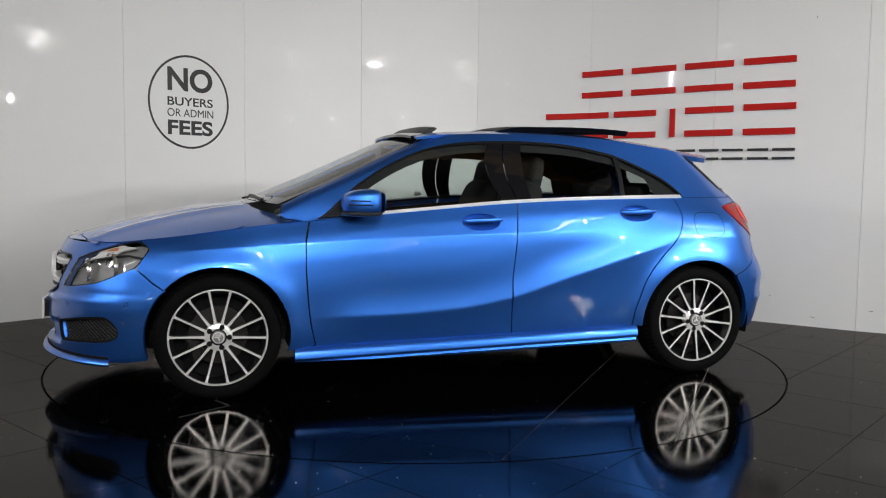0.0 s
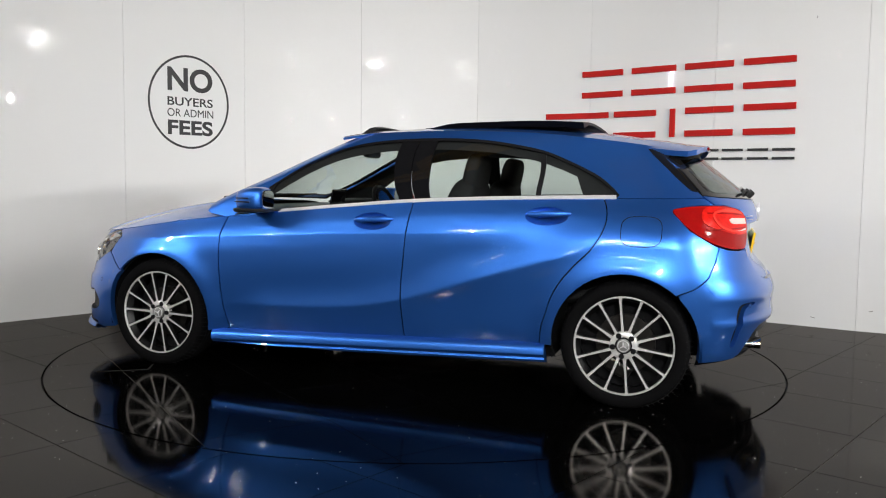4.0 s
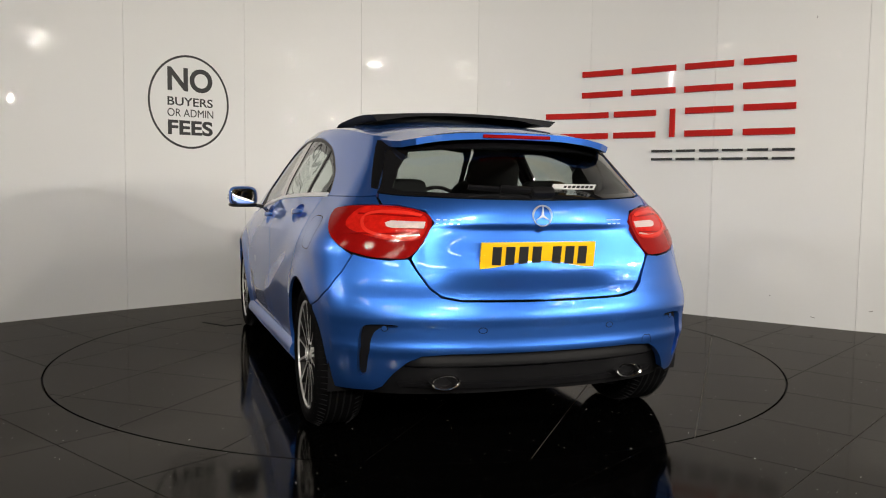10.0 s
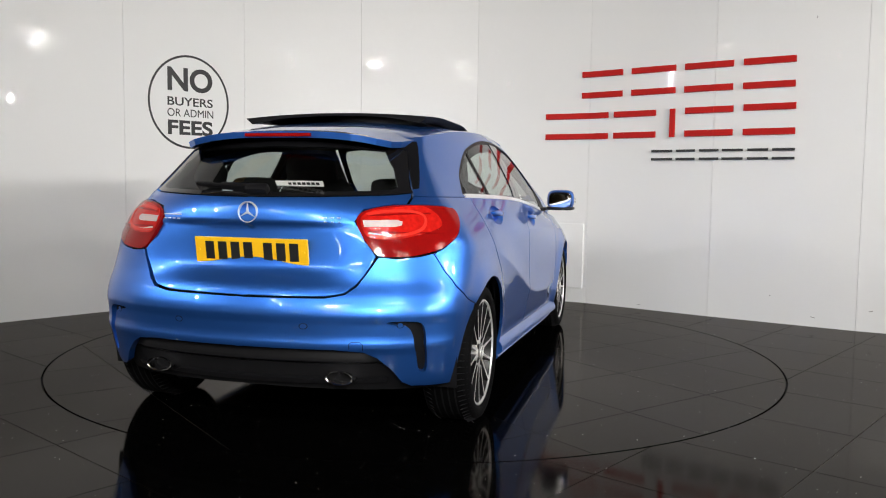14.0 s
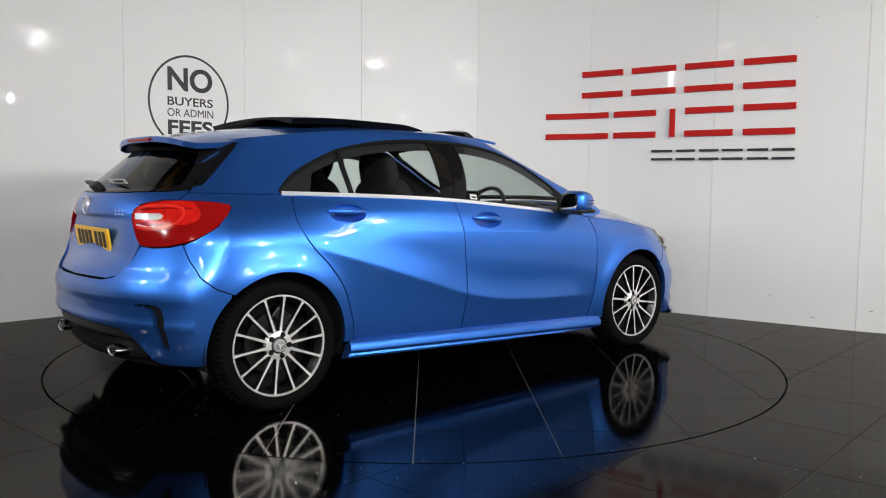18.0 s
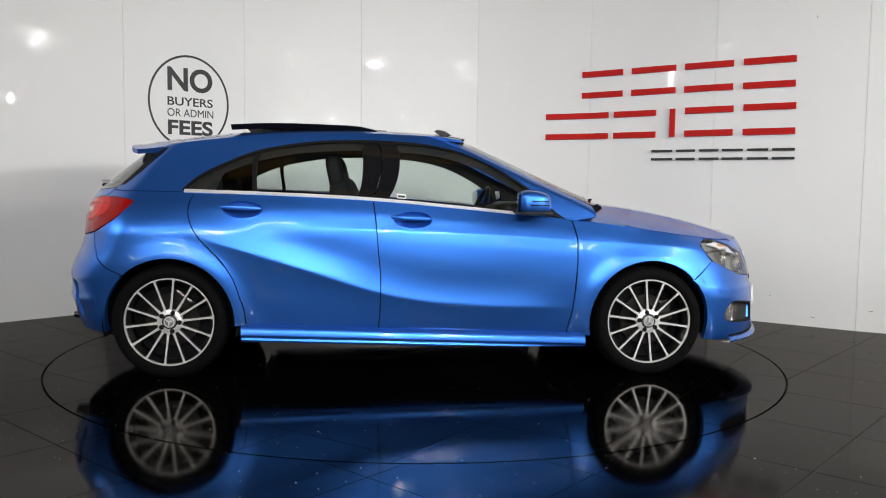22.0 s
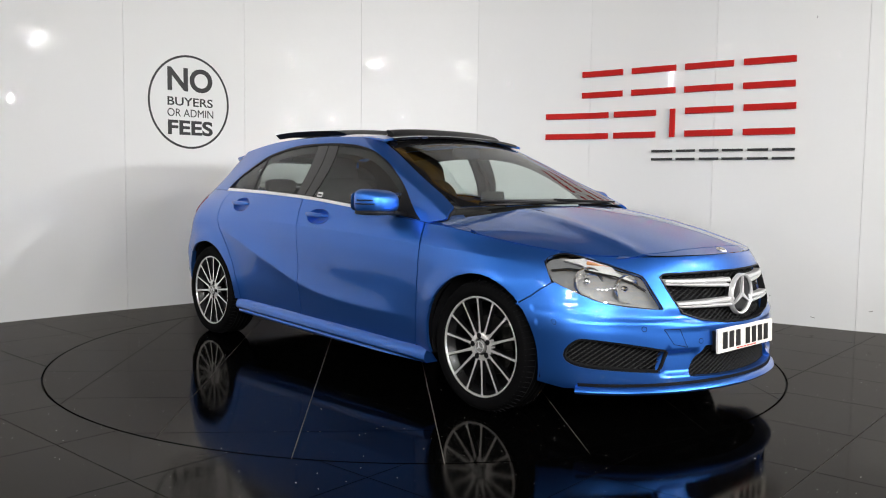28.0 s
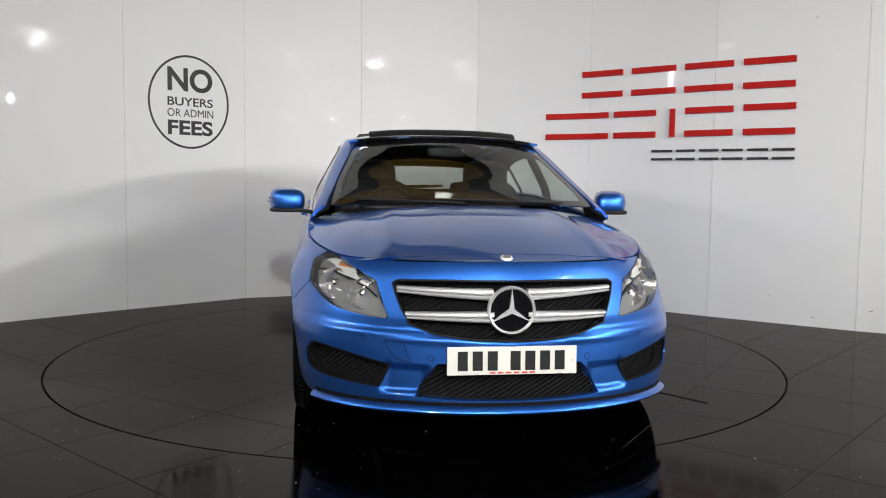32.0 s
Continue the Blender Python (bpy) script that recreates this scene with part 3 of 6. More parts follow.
def ROOF(x, y):
    x, y = np.asarray(x, float), np.asarray(y, float)
    ze = roof_edge(x)
    ye = half_width(x, ze)
    LR = tail_turn(ze)
    ye = ye * np.sqrt(np.clip(1 - np.clip((tail(ze) + LR - x) / LR, 0, 0.8) ** 2, 0.1, 1))
    t = np.clip(np.abs(y) / ye, 0, 1.1)
    return np.stack([x, y, roof_line(x) - (roof_line(x) - ze) * t ** 2.6], -1)


def dense(pts, gap, close=True):
    out = []
    n = len(pts)
    for i in range(n if close else n - 1):
        a, b = pts[i], pts[(i + 1) % n]
        k = max(1, int(math.ceil(math.hypot(b[0] - a[0], b[1] - a[1]) / gap)))
        out += [(a[0] + (b[0] - a[0]) * j / k, a[1] + (b[1] - a[1]) * j / k) for j in range(k)]
    return out if close else out + [pts[-1]]


def soft(pts, n=6, close=True):
    """A rounded line through the points."""
    out = []
    k = len(pts)
    for i in range(k if close else k - 1):
        p0 = pts[(i - 1) % k] if close or i > 0 else pts[0]
        p1, p2 = pts[i], pts[(i + 1) % k]
        p3 = pts[(i + 2) % k] if close or i + 2 < k else pts[-1]
        for j in range(n):
            t = j / n
            out.append(tuple(0.5 * (2 * p1[c] + (p2[c] - p0[c]) * t + (2 * p0[c] - 5 * p1[c] + 4 * p2[c] - p3[c]) * t * t + (3 * p1[c] - p0[c] - 3 * p2[c] + p3[c]) * t ** 3) for c in (0, 1)))
    return out if close else out + [tuple(pts[-1][:2])]


def area2(p):
    return sum(p[i][0] * p[(i + 1) % len(p)][1] - p[(i + 1) % len(p)][0] * p[i][1] for i in range(len(p)))


def shrink(p, d, keep_axis=True):
    """Draw an outline in by d; points on the car's middle line stay."""
    s = 1 if area2(p) > 0 else -1
    n, out = len(p), []
    for i in range(n):
        a, b, c = p[i - 1], p[i], p[(i + 1) % n]
        e1, e2 = Vector((b[0] - a[0], b[1] - a[1])), Vector((c[0] - b[0], c[1] - b[1]))
        if e1.length < 1e-9 or e2.length < 1e-9:
            out.append(b)
            continue
        e1.normalize(), e2.normalize()
        t = e1 + e2
        if t.length < 1e-6:
            out.append(b)
            continue
        t.normalize()
        k = d / max(0.4, abs(t.dot(e1)))
        out.append((b[0] - s * t.y * k, b[1] + s * t.x * k))
    return out


def inside(poly, pts):
    x, y = pts[:, 0], pts[:, 1]
    r = np.zeros(len(pts), bool)
    n = len(poly)
    for i in range(n):
        (x1, y1), (x2, y2) = poly[i], poly[(i + 1) % n]
        if y1 == y2:
            continue
        r ^= ((y1 > y) != (y2 > y)) & (x < (x2 - x1) * (y - y1) / (y2 - y1) + x1)
    return r


def patch(outline, surface, holes=(), gap=0.035, draw_in=0.0, lift=0.0, middle=None, relief=None, skirt=0.014, rows=()):
    """Verts, faces, normals of a piece of a surface within an outline of its chart. middle: the chart's axis value of the car's middle line."""
    poly = dense(outline, gap)
    if draw_in:
        q = shrink(poly, draw_in)
        if middle is not None:
            ax, val = middle
            q = [b if abs(b[ax] - val) < 1e-4 else a for a, b in zip(q, poly)]
            q = [tuple(max(v, val) if c == ax and val == 0 else (min(v, val) if c == ax and val > 2 else v) for c, v in enumerate(a)) for a in q]
        poly = q
    loops = [poly] + [dense(h, gap) for h in holes]
    P = np.array(poly)
    lo, hi = P.min(0), P.max(0)
    gx, gy = np.meshgrid(np.arange(lo[0] + gap / 2, hi[0], gap), np.arange(lo[1] + gap / 2, hi[1], gap))
    grid = np.stack([gx.ravel(), gy.ravel()], -1)
    ok = inside(poly, grid)
    for h in loops[1:]:
        ok &= ~inside(h, grid)
    rim = np.concatenate([np.array(l) for l in loops])
    grid = grid[ok]
    if len(grid):
        near = np.min(((grid[:, None, :] - rim[None]) ** 2).sum(-1), 1) > (gap * 0.45) ** 2
        grid = grid[near]
    ridge = []
    for r in rows:
        r = np.array(dense(r, gap * 0.8, False))
        k = inside(poly, r)
        for h in loops[1:]:
            k &= ~inside(h, r)
        r = r[k]
        if len(r):
            r = r[np.min(((r[:, None, :] - rim[None]) ** 2).sum(-1), 1) > (gap * 0.3) ** 2]
        ridge += [tuple(q) for q in r]
    if ridge and len(grid):
        grid = grid[np.min(((grid[:, None, :] - np.array(ridge)[None]) ** 2).sum(-1), 1) > (gap * 0.6) ** 2]
    verts, edges = [], []
    for l in loops:
        o = len(verts)
        verts += [Vector(v) for v in l]
        edges += [(o + i, o + (i + 1) % len(l)) for i in range(len(l))]
    verts += [Vector(v) for v in grid] + [Vector(v) for v in ridge]
    v2, _, tris, _, _, _ = delaunay_2d_cdt(verts, edges, [], 0, 1e-6)
    V = np.array([tuple(v) for v in v2])
    F = np.array([t for t in tris if len(t) == 3])
    C = V[F].mean(1)
    keep = inside(poly, C)
    for h in loops[1:]:
        keep &= ~inside(h, C)
    F = F[keep]
    # drop slivers
    a, b, c = V[F[:, 0]], V[F[:, 1]], V[F[:, 2]]
    F = F[np.abs((b - a)[:, 0] * (c - a)[:, 1] - (b - a)[:, 1] * (c - a)[:, 0]) > 1e-9]
    return finish(V, F, surface, lift, relief, skirt)


def finish(V, F, surface, lift, relief, skirt):
    e = 0.004

    def place(u, v):
        p = surface(u, v)
        return p if relief is None else p + relief(u, v, p)
    u, v = V[:, 0], V[:, 1]
    p = place(u, v)
    n = np.cross(place(u + e, v) - place(u - e, v), place(u, v + e) - place(u, v - e))
    n /= np.maximum(np.linalg.norm(n, axis=1, keepdims=True), 1e-9)
    # outwards: away from the car's core
    core = p - np.stack([np.clip(p[:, 0], -1.2, 1.2), np.zeros(len(p)), np.full(len(p), 0.55)], -1)
    if np.median((n * core).sum(1)) < 0:
        n = -n
    p = p + n * lift
    tri = p[F]
    fn = np.cross(tri[:, 1] - tri[:, 0], tri[:, 2] - tri[:, 0])
    flip = (fn * n[F[:, 0]]).sum(1) < 0
    F = F.copy()
    F[flip] = F[flip][:, ::-1]
    verts, faces, norms = list(p), [tuple(int(i) for i in f) for f in F], list(n)
    if skirt:
        count = {}
        for f in faces:
            for i in range(3):
                k = (f[i], f[(i + 1) % 3])
                count[k] = 1
        for (i, j) in list(count):
            if (j, i) in count:
                continue
            t = p[j] - p[i]
            o = np.cross(t, n[i])
            o /= max(np.linalg.norm(o), 1e-9)
            k = len(verts)
            verts += [p[i], p[j], p[j] - n[j] * skirt, p[i] - n[i] * skirt]
            norms += [o] * 4
            faces.append((k + 1, k, k + 3, k + 2))
    return verts, faces, norms


def mirrored(data):
    v, f, n = data
    fl = np.array([1, -1, 1])
    return [a * fl for a in v], [tuple(reversed(t)) for t in f], [a * fl for a in n]


def both(data):
    v, f, n = data
    v2, f2, n2 = mirrored(data)
    k = len(v)
    return list(v) + v2, list(f) + [tuple(i + k for i in t) for t in f2], list(n) + n2


def skin(name, data, mat, parent, label=""):
    v, f, n = data
    return mesh_object(name, v, f, mat, parent, n, True, label)


CAR = tagged(new("car"), "blue metallic five door hatchback with raised glass sunroof", "car")


def xz(pts):
    return chart([("x", a, b) for a, b in pts], low_x, low_y)


def uxz(pts):
    return chart([("x", a, b) for a, b in pts], upp_x, upp_y)


def arch(ax, r, a0, a1, n=18):
    return [(ax + r * math.cos(radians(a0 + (a1 - a0) * i / n)), HUB_Z + r * math.sin(radians(a0 + (a1 - a0) * i / n))) for i in range(n + 1)]


ARCH = 0.352
DOOR_F = [(0.868, 0.245), (0.90, 0.40), (0.911, 0.519), (0.919, 0.66), (0.918, 0.76), (0.905, 0.845), (0.895, 0.884)]
SEAM_B = [(-0.205, 0.265), (-0.196, 0.40), (-0.194, 0.554), (-0.208, 0.70), (-0.222, 0.861), (-0.238, 0.987)]
DOOR_R = [(-0.934, 0.285), (-0.945, 0.38), (-0.965, 0.44), (-0.99, 0.52), (-1.032, 0.60), (-1.10, 0.685), (-1.189, 0.778), (-1.235, 0.86), (-1.25, 0.924), (-1.245, 0.97), (-1.225, 1.02)]


def seam(pts, n=24):
    """A smooth upright shut line through a few knots."""
    f = spline(*[(z, x) for x, z in pts])
    return [(float(f(z)), float(z)) for z in np.linspace(pts[0][1], pts[-1][1], n)]


DOOR_F, SEAM_B, DOOR_R = seam(DOOR_F), seam(SEAM_B), seam(DOOR_R, 30)
SILL_T = [(0.968, 0.226), (0.394, 0.240), (-0.199, 0.259), (-0.954, 0.279)]


def sill_top(x):
    return 0.2625 - 0.0276 * x


def belt_run(x0, x1, n=14, dz=0.0):
    return [(x0 + (x1 - x0) * i / n, float(belt(x0 + (x1 - x0) * i / n)) + dz) for i in range(n + 1)]


SHUT_F = [(1.716, 0.780), (1.672, 0.742), (1.735, 0.648), (1.66, 0.585), (1.60, 0.545)]   # wing to bumper, past the headlamp
BUMP_R = [(-1.60, 0.570), (-1.68, 0.605), (-1.735, 0.655), (-1.760, 0.72), (-1.775, 0.79)]
HEAD = [("x", 1.675, 0.744), ("x", 1.717, 0.777), ("x", 1.775, 0.773), ("x", 1.862, 0.750), ("f", 0.587, 0.716), ("f", 0.526, 0.685), ("f", 0.505, 0.615), ("f", 0.482, 0.543),
        ("f", 0.545, 0.545), ("f", 0.63, 0.556), ("f", 0.70, 0.572), ("x", 1.86, 0.600), ("x", 1.745, 0.652)]
TAIL_LAMP = [("x", -1.555, 0.962), ("x", -1.60, 0.982), ("x", -1.68, 0.990), ("r", 0.57, 0.990), ("r", 0.475, 0.968), ("r", 0.448, 0.925), ("r", 0.49, 0.845), ("r", 0.545, 0.785),
             ("r", 0.62, 0.778), ("r", 0.70, 0.785), ("x", -1.735, 0.815), ("x", -1.64, 0.875)]
GRILLE = [("f", 0, 0.700), ("f", 0.25, 0.700), ("f", 0.44, 0.695), ("f", 0.463, 0.680), ("f", 0.43, 0.58), ("f", 0.40, 0.522), ("f", 0.3, 0.488), ("f", 0.15, 0.468), ("f", 0, 0.463)]
LOW_GRILLE = [("f", 0, 0.375), ("f", 0.29, 0.372), ("f", 0.33, 0.33), ("f", 0.375, 0.243), ("f", 0.2, 0.234), ("f", 0, 0.232)]
FOG = [("f", 0.478, 0.360), ("f", 0.49, 0.366), ("f", 0.64, 0.396), ("f", 0.755, 0.413), ("x", 1.87, 0.407), ("x", 1.825, 0.36), ("x", 1.826, 0.315), ("x", 1.885, 0.287), ("f", 0.66, 0.274), ("f", 0.525, 0.266), ("f", 0.513, 0.272)]
DLO = [(0.862, 0.894), (0.80, 0.935), (0.663, 1.055), (0.54, 1.138), (0.417, 1.207), (0.229, 1.280), (0.003, 1.318), (-0.297, 1.330), (-0.573, 1.318), (-0.80, 1.283), (-0.95, 1.243), (-1.16, 1.148),
       (-1.25, 1.085), (-1.305, 1.03)]


def crease_rows():
    out = []
    for dz in (-0.06, -0.035, -0.018, -0.006, 0.006, 0.018, 0.035, 0.06):
        out.append(xz([(x, float(scoop(x)) + dz) for x in np.linspace(1.0, -1.35, 40)]))
    for dz in (-0.018, -0.005, 0.005, 0.018):
        out.append(xz([(x, float(shoulder(x)) + dz) for x in np.linspace(1.62, -0.9, 40)]))
    return out


def cup_ring(x0, z0, k=1.0):
    return xz([(x0 + 0.012 + 0.108 * k * math.cos(i * math.pi / 16), z0 - 0.006 + 0.046 * k * math.sin(i * math.pi / 16)) for i in range(32)])


def bowl(x0, z0):
    def sink(u, v, p):
        r = np.clip(((p[:, 0] - x0 - 0.012) / 0.108) ** 2 + ((p[:, 2] - z0 + 0.006) / 0.046) ** 2, 0, 1)
        return np.stack([0 * r, -0.036 * (1 - r) ** 0.6, 0 * r], -1)
    return patch(cup_ring(x0, z0), LOW, gap=0.010, relief=sink, skirt=0)


def front_relief(u, v, p):
    return np.stack([0.012 * np.exp(-((v - 0.455 - 0.05 * p[:, 1]) / 0.018) ** 2) - 0.012 * np.exp(-((v - 0.50) / 0.03) ** 2) - 0.024 * (1 - step(0.350, 0.368, v)) * step(0.24, 0.27, v) * step(0.31, 0.35, np.abs(p[:, 1])) * (1 - step(0.47, 0.53, np.abs(p[:, 1]))), 0 * v, 0 * v], -1) * (np.abs(p[:, 1]) < 0.86)[:, None]


HANDLES = ((-0.028, 0.886), (-0.966, 0.934))


def build_body():
    rows = crease_rows()
    # dark inner shell closes the gaps between the panels
    top = [(u, float(belt(LOW(u, 0.77)[0])) - 0.01) for u in np.linspace(0, UN + US + UR, 60)]
    base = [(UN + US + UR, 0.22), (low_x(-1.75, 0.2), 0.2)] + xz(arch(AXLE_R, ARCH + 0.012, 198, -18)) + xz(arch(AXLE_F, ARCH + 0.012, 198, -18)) + [(low_x(1.75, 0.19), 0.19), (0, 0.2)] + chart(LOW_GRILLE[::-1] + GRILLE[::-1], low_x, low_y)
    hole = [soft(chart(FOG, low_x, low_y), 3), shrink(chart(HEAD, low_x, low_y), 0.012)]
    data = patch(top + base, LOW, hole, gap=0.05, lift=-0.045, skirt=0, relief=lambda u, v, p: np.stack([0.06 * step(-1.75, -1.85, p[:, 0]) * step(0.60, 0.66, v) * (1 - step(0.93, 0.98, v)), 0 * v, 0 * v], -1))
    skin("inner_shell", both(data), SHELL, CAR)
    # wings
    o = SHUT_F[::-1] + [(x, z) for x, z in belt_run(1.71, 0.90)] + DOOR_F[::-1] + [(0.965, 0.23)] + arch(AXLE_F, ARCH, 194, 42)
    for s, d in (("", 0), (".", 1)):
        data = patch(xz(o), LOW, draw_in=0.003, gap=0.03, rows=rows)
        skin("front_wing", data if not d else mirrored(data), PAINT, CAR)
    # doors
    fd = DOOR_F + belt_run(0.885, -0.235) + SEAM_B[::-1] + [(x, sill_top(x)) for x in np.linspace(-0.2, 0.865, 12)]
    data = patch(xz(fd), LOW, [cup_ring(*HANDLES[0])], draw_in=0.003, gap=0.03, rows=rows)
    doors = [skin("front_door", data, PAINT, CAR), skin("front_door", mirrored(data), PAINT, CAR)]
    rd = SEAM_B + belt_run(-0.242, -1.222) + DOOR_R[::-1] + [(x, sill_top(x)) for x in np.linspace(-0.93, -0.21, 8)]
    data = patch(xz(rd), LOW, [cup_ring(*HANDLES[1])], draw_in=0.003, gap=0.03, rows=rows)
    doors += [skin("rear_door", data, PAINT, CAR), skin("rear_door", mirrored(data), PAINT, CAR)]
    for k, (x0, z0) in enumerate(HANDLES):
        data = bowl(x0, z0)
        for s in (0, 1):
            skin("handle_cup", mirrored(data) if s else data, PAINT, doors[2 * k + s])
    # rear quarters, below the belt
    lamp = chart(TAIL_LAMP, low_x, low_y)
    q = DOOR_R + belt_run(-1.23, -1.66, 8)
    q = xz(q) + chart([("r", 0.632, 1.028), ("r", 0.625, 0.993), ("r", 0.57, 0.990), ("x", -1.68, 0.990), ("x", -1.60, 0.982), ("x", -1.555, 0.962), ("x", -1.64, 0.875), ("x", -1.735, 0.815)], low_x, low_y) + xz(BUMP_R[::-1]) + xz(arch(AXLE_R, ARCH, 133, -4)) + xz([(-0.98, 0.285)])
    data = patch(q, LOW, draw_in=0.003, gap=0.03, rows=rows)
    skin("rear_quarter", data, PAINT, CAR)
    skin("rear_quarter", mirrored(data), PAINT, CAR)
    # front bumper with openings
    o = chart([("f", 0, 0.772), ("f", 0.2, 0.770), ("f", 0.4, 0.766), ("f", 0.56, 0.765), ("x", 1.906, 0.766), ("x", 1.80, 0.769)], low_x, low_y) + chart(HEAD[3:], low_x, low_y)
    o += xz(SHUT_F[2:]) + xz(arch(AXLE_F, ARCH, 38, -18)) + chart([("x", 1.80, 0.182), ("f", 0.70, 0.188), ("f", 0.5, 0.195), ("f", 0.25, 0.198), ("f", 0, 0.198)], low_x, low_y)
    holes = [soft(chart(FOG, low_x, low_y), 4)]
    # the grilles reach the middle line, so they are cut from the outline
    g1, g2 = chart(GRILLE, low_x, low_y), chart(LOW_GRILLE, low_x, low_y)
    o = o + g2[::-1] + g1[::-1]
    data = patch(o, LOW, holes, gap=0.020, draw_in=0.002, middle=(0, 0.0), skirt=0.03, relief=front_relief)
    bumper = skin("front_bumper", both(data), PAINT, CAR)
    # splitter lip
    bm = bmesh.new()
    us = list(np.linspace(-low_x(1.86, 0.2), low_x(1.86, 0.2), 60))
    prof = [(-0.03, 0.022), (0.006, 0.018), (0.022, 0.010), (0.028, -0.004), (0.016, -0.016), (-0.05, -0.020)]
    rows = []
    for u in us:
        a = abs(u)
        y0 = LOW(a, 0.19)
        zz = 0.192 - 0.012 * (abs(y0[1]) / 0.85) ** 2
        pt, q2 = LOW(a, 0.19), LOW(a + 0.01, 0.19)
        t = (q2 - pt) / np.linalg.norm(q2 - pt)
        nn = np.array([t[1], -t[0], 0])
        nn = nn if nn[0] > 0 or nn[1] > 0 else -nn
        sg = 1 if u >= 0 else -1
        rows.append([bm.verts.new(((pt + nn * d)[0], (pt + nn * d)[1] * sg, zz + h)) for d, h in prof])
    for a, b in zip(rows, rows[1:]):
        for i in range(len(prof) - 1):
            bm.faces.new((a[i], a[i + 1], b[i + 1], b[i]))
    part("splitter", bm, PAINT, CAR, smooth=True, angle=50)
    # bonnet
    edge = [(x, float(low_width(x, belt(x)))) for x in np.linspace(1.03, 1.93, 24)]
    corner = [(1.235, 0.792), (1.16, 0.782), (1.105, 0.755), (1.07, 0.715), (1.055, 0.66)]
    o = [(1.215, 0.0), (1.205, 0.25), (1.165, 0.47), (1.10, 0.60)] + corner[::-1] + [(x, y - 0.003) for x, y in edge if x > 1.24] + [(1.985, 0.50), (2.035, 0.33), (2.06, 0.15), (2.065, 0.0)]
    data = patch(o, BONNET, gap=0.035, draw_in=0.002, middle=(1, 0.0))
    skin("bonnet", both(data), PAINT, CAR)
    o = corner[::-1] + [(1.0, 0.64), (0.92, 0.70)] + [(x, float(low_width(x, belt(x)))) for x in np.linspace(0.90, 1.235, 12)]
    data = patch(o, BONNET, gap=0.03, draw_in=0.001)
    skin("wing_top", data, PAINT, CAR)
    skin("wing_top", mirrored(data), PAINT, CAR)
    lead = [(2.069, 0.0), (2.064, 0.15), (2.039, 0.33), (1.989, 0.50), (1.935, 0.60)]
    nose_edge = [(float(LOW(u, 0.770)[0]), float(LOW(u, 0.770)[1])) for u in np.linspace(low_y(0.64, 0.77, False), 0, 14)]
    data = patch(lead + [(x, y) for x, y in nose_edge if x > 1.9], BONNET, gap=0.02, middle=(1, 0.0), skirt=0)
    skin("nose_panel", both(data), PAINT, CAR)
    data = patch([(0.95, 0.0), (0.95, 0.7), (1.03, 0.72)] + [(x, y - 0.02) for x, y in edge] + [(2.0, 0.5), (2.1, 0.0)], BONNET, gap=0.08, lift=-0.02, skirt=0)
    skin("cowl", both(data), SHELL, CAR)
    # roof frame on each side, round the side windows
    o = uxz([(0.93, 0.885), (1.02, 0.90)]) + chart([("f", 0.735, 0.965), ("f", 0.70, 1.03), ("f", 0.645, 1.15), ("f", 0.59, 1.26), ("f", 0.555, 1.335)], upp_x, upp_y)
    o += uxz([(x, float(roof_edge(x))) for x in np.linspace(0.26, -1.50, 30)]) + uxz([(-1.53, 1.262), (-1.50, 1.225), (-1.585, 1.14), (-1.66, 1.06)]) + chart([("r", 0.632, 1.03)], upp_x, upp_y) + uxz(belt_run(-1.64, 0.93, 24))
    hole = [uxz(belt_run(-1.29, 0.855, 20, 0.004)[::1]) + uxz(soft(DLO, 5, False)[1:-1])]
    data = patch(o, UPP, hole, gap=0.03, draw_in=0.0005)
    skin("side_frame", data, PAINT, CAR)
    skin("side_frame", mirrored(data), PAINT, CAR)
    # roof: painted sides, open panoramic hatch, dark glass front
    def re(x):
        ze = float(roof_edge(x))
        LR = float(tail_turn(ze))
        return float(ROOF(x, 0.0)[0] * 0 + half_width(x, ze) * math.sqrt(max(0.1, 1 - min(0.8, max(0, (float(tail(ze)) + LR - x) / LR)) ** 2)))
    xs = list(np.linspace(0.28, -1.49, 26))
    o = [(x, re(x)) for x in xs] + [(-1.50, 0.45), (-1.515, 0.2), (-1.52, 0.0), (-1.02, 0.0), (-1.02, 0.44), (-1.0, 0.47), (0.28, 0.49)]
    data = patch(o, ROOF, gap=0.04, middle=(1, 0.0))
    skin("roof", both(data), PAINT, CAR)
    data = patch([(0.345, 0.0), (0.335, 0.3), (0.30, 0.535), (0.16, 0.49), (0.16, 0.0)], ROOF, gap=0.05, lift=0.002, middle=(1, 0.0))
    skin("roof_header", both(data), GLOSS, CAR, "black glass front edge of roof")
    data = patch([(-0.55, 0.0), (-0.55, 0.47), (-1.02, 0.44), (-1.02, 0.0)], ROOF, gap=0.05, lift=-0.004, middle=(1, 0.0))
    skin("fixed_roof_glass", both(data), GLOSS, CAR, "dark fixed rear roof glass")


build_body()


# ---- glazing, lamps, bumpers, trim ----
def low_c(pts):
    return chart(pts, low_x, low_y)


def upp_c(pts):
    return chart(pts, upp_x, upp_y)


def pair(name, data, mat, label=""):
    return skin(name, data, mat, CAR, label), skin(name, mirrored(data), mat, CAR, label)


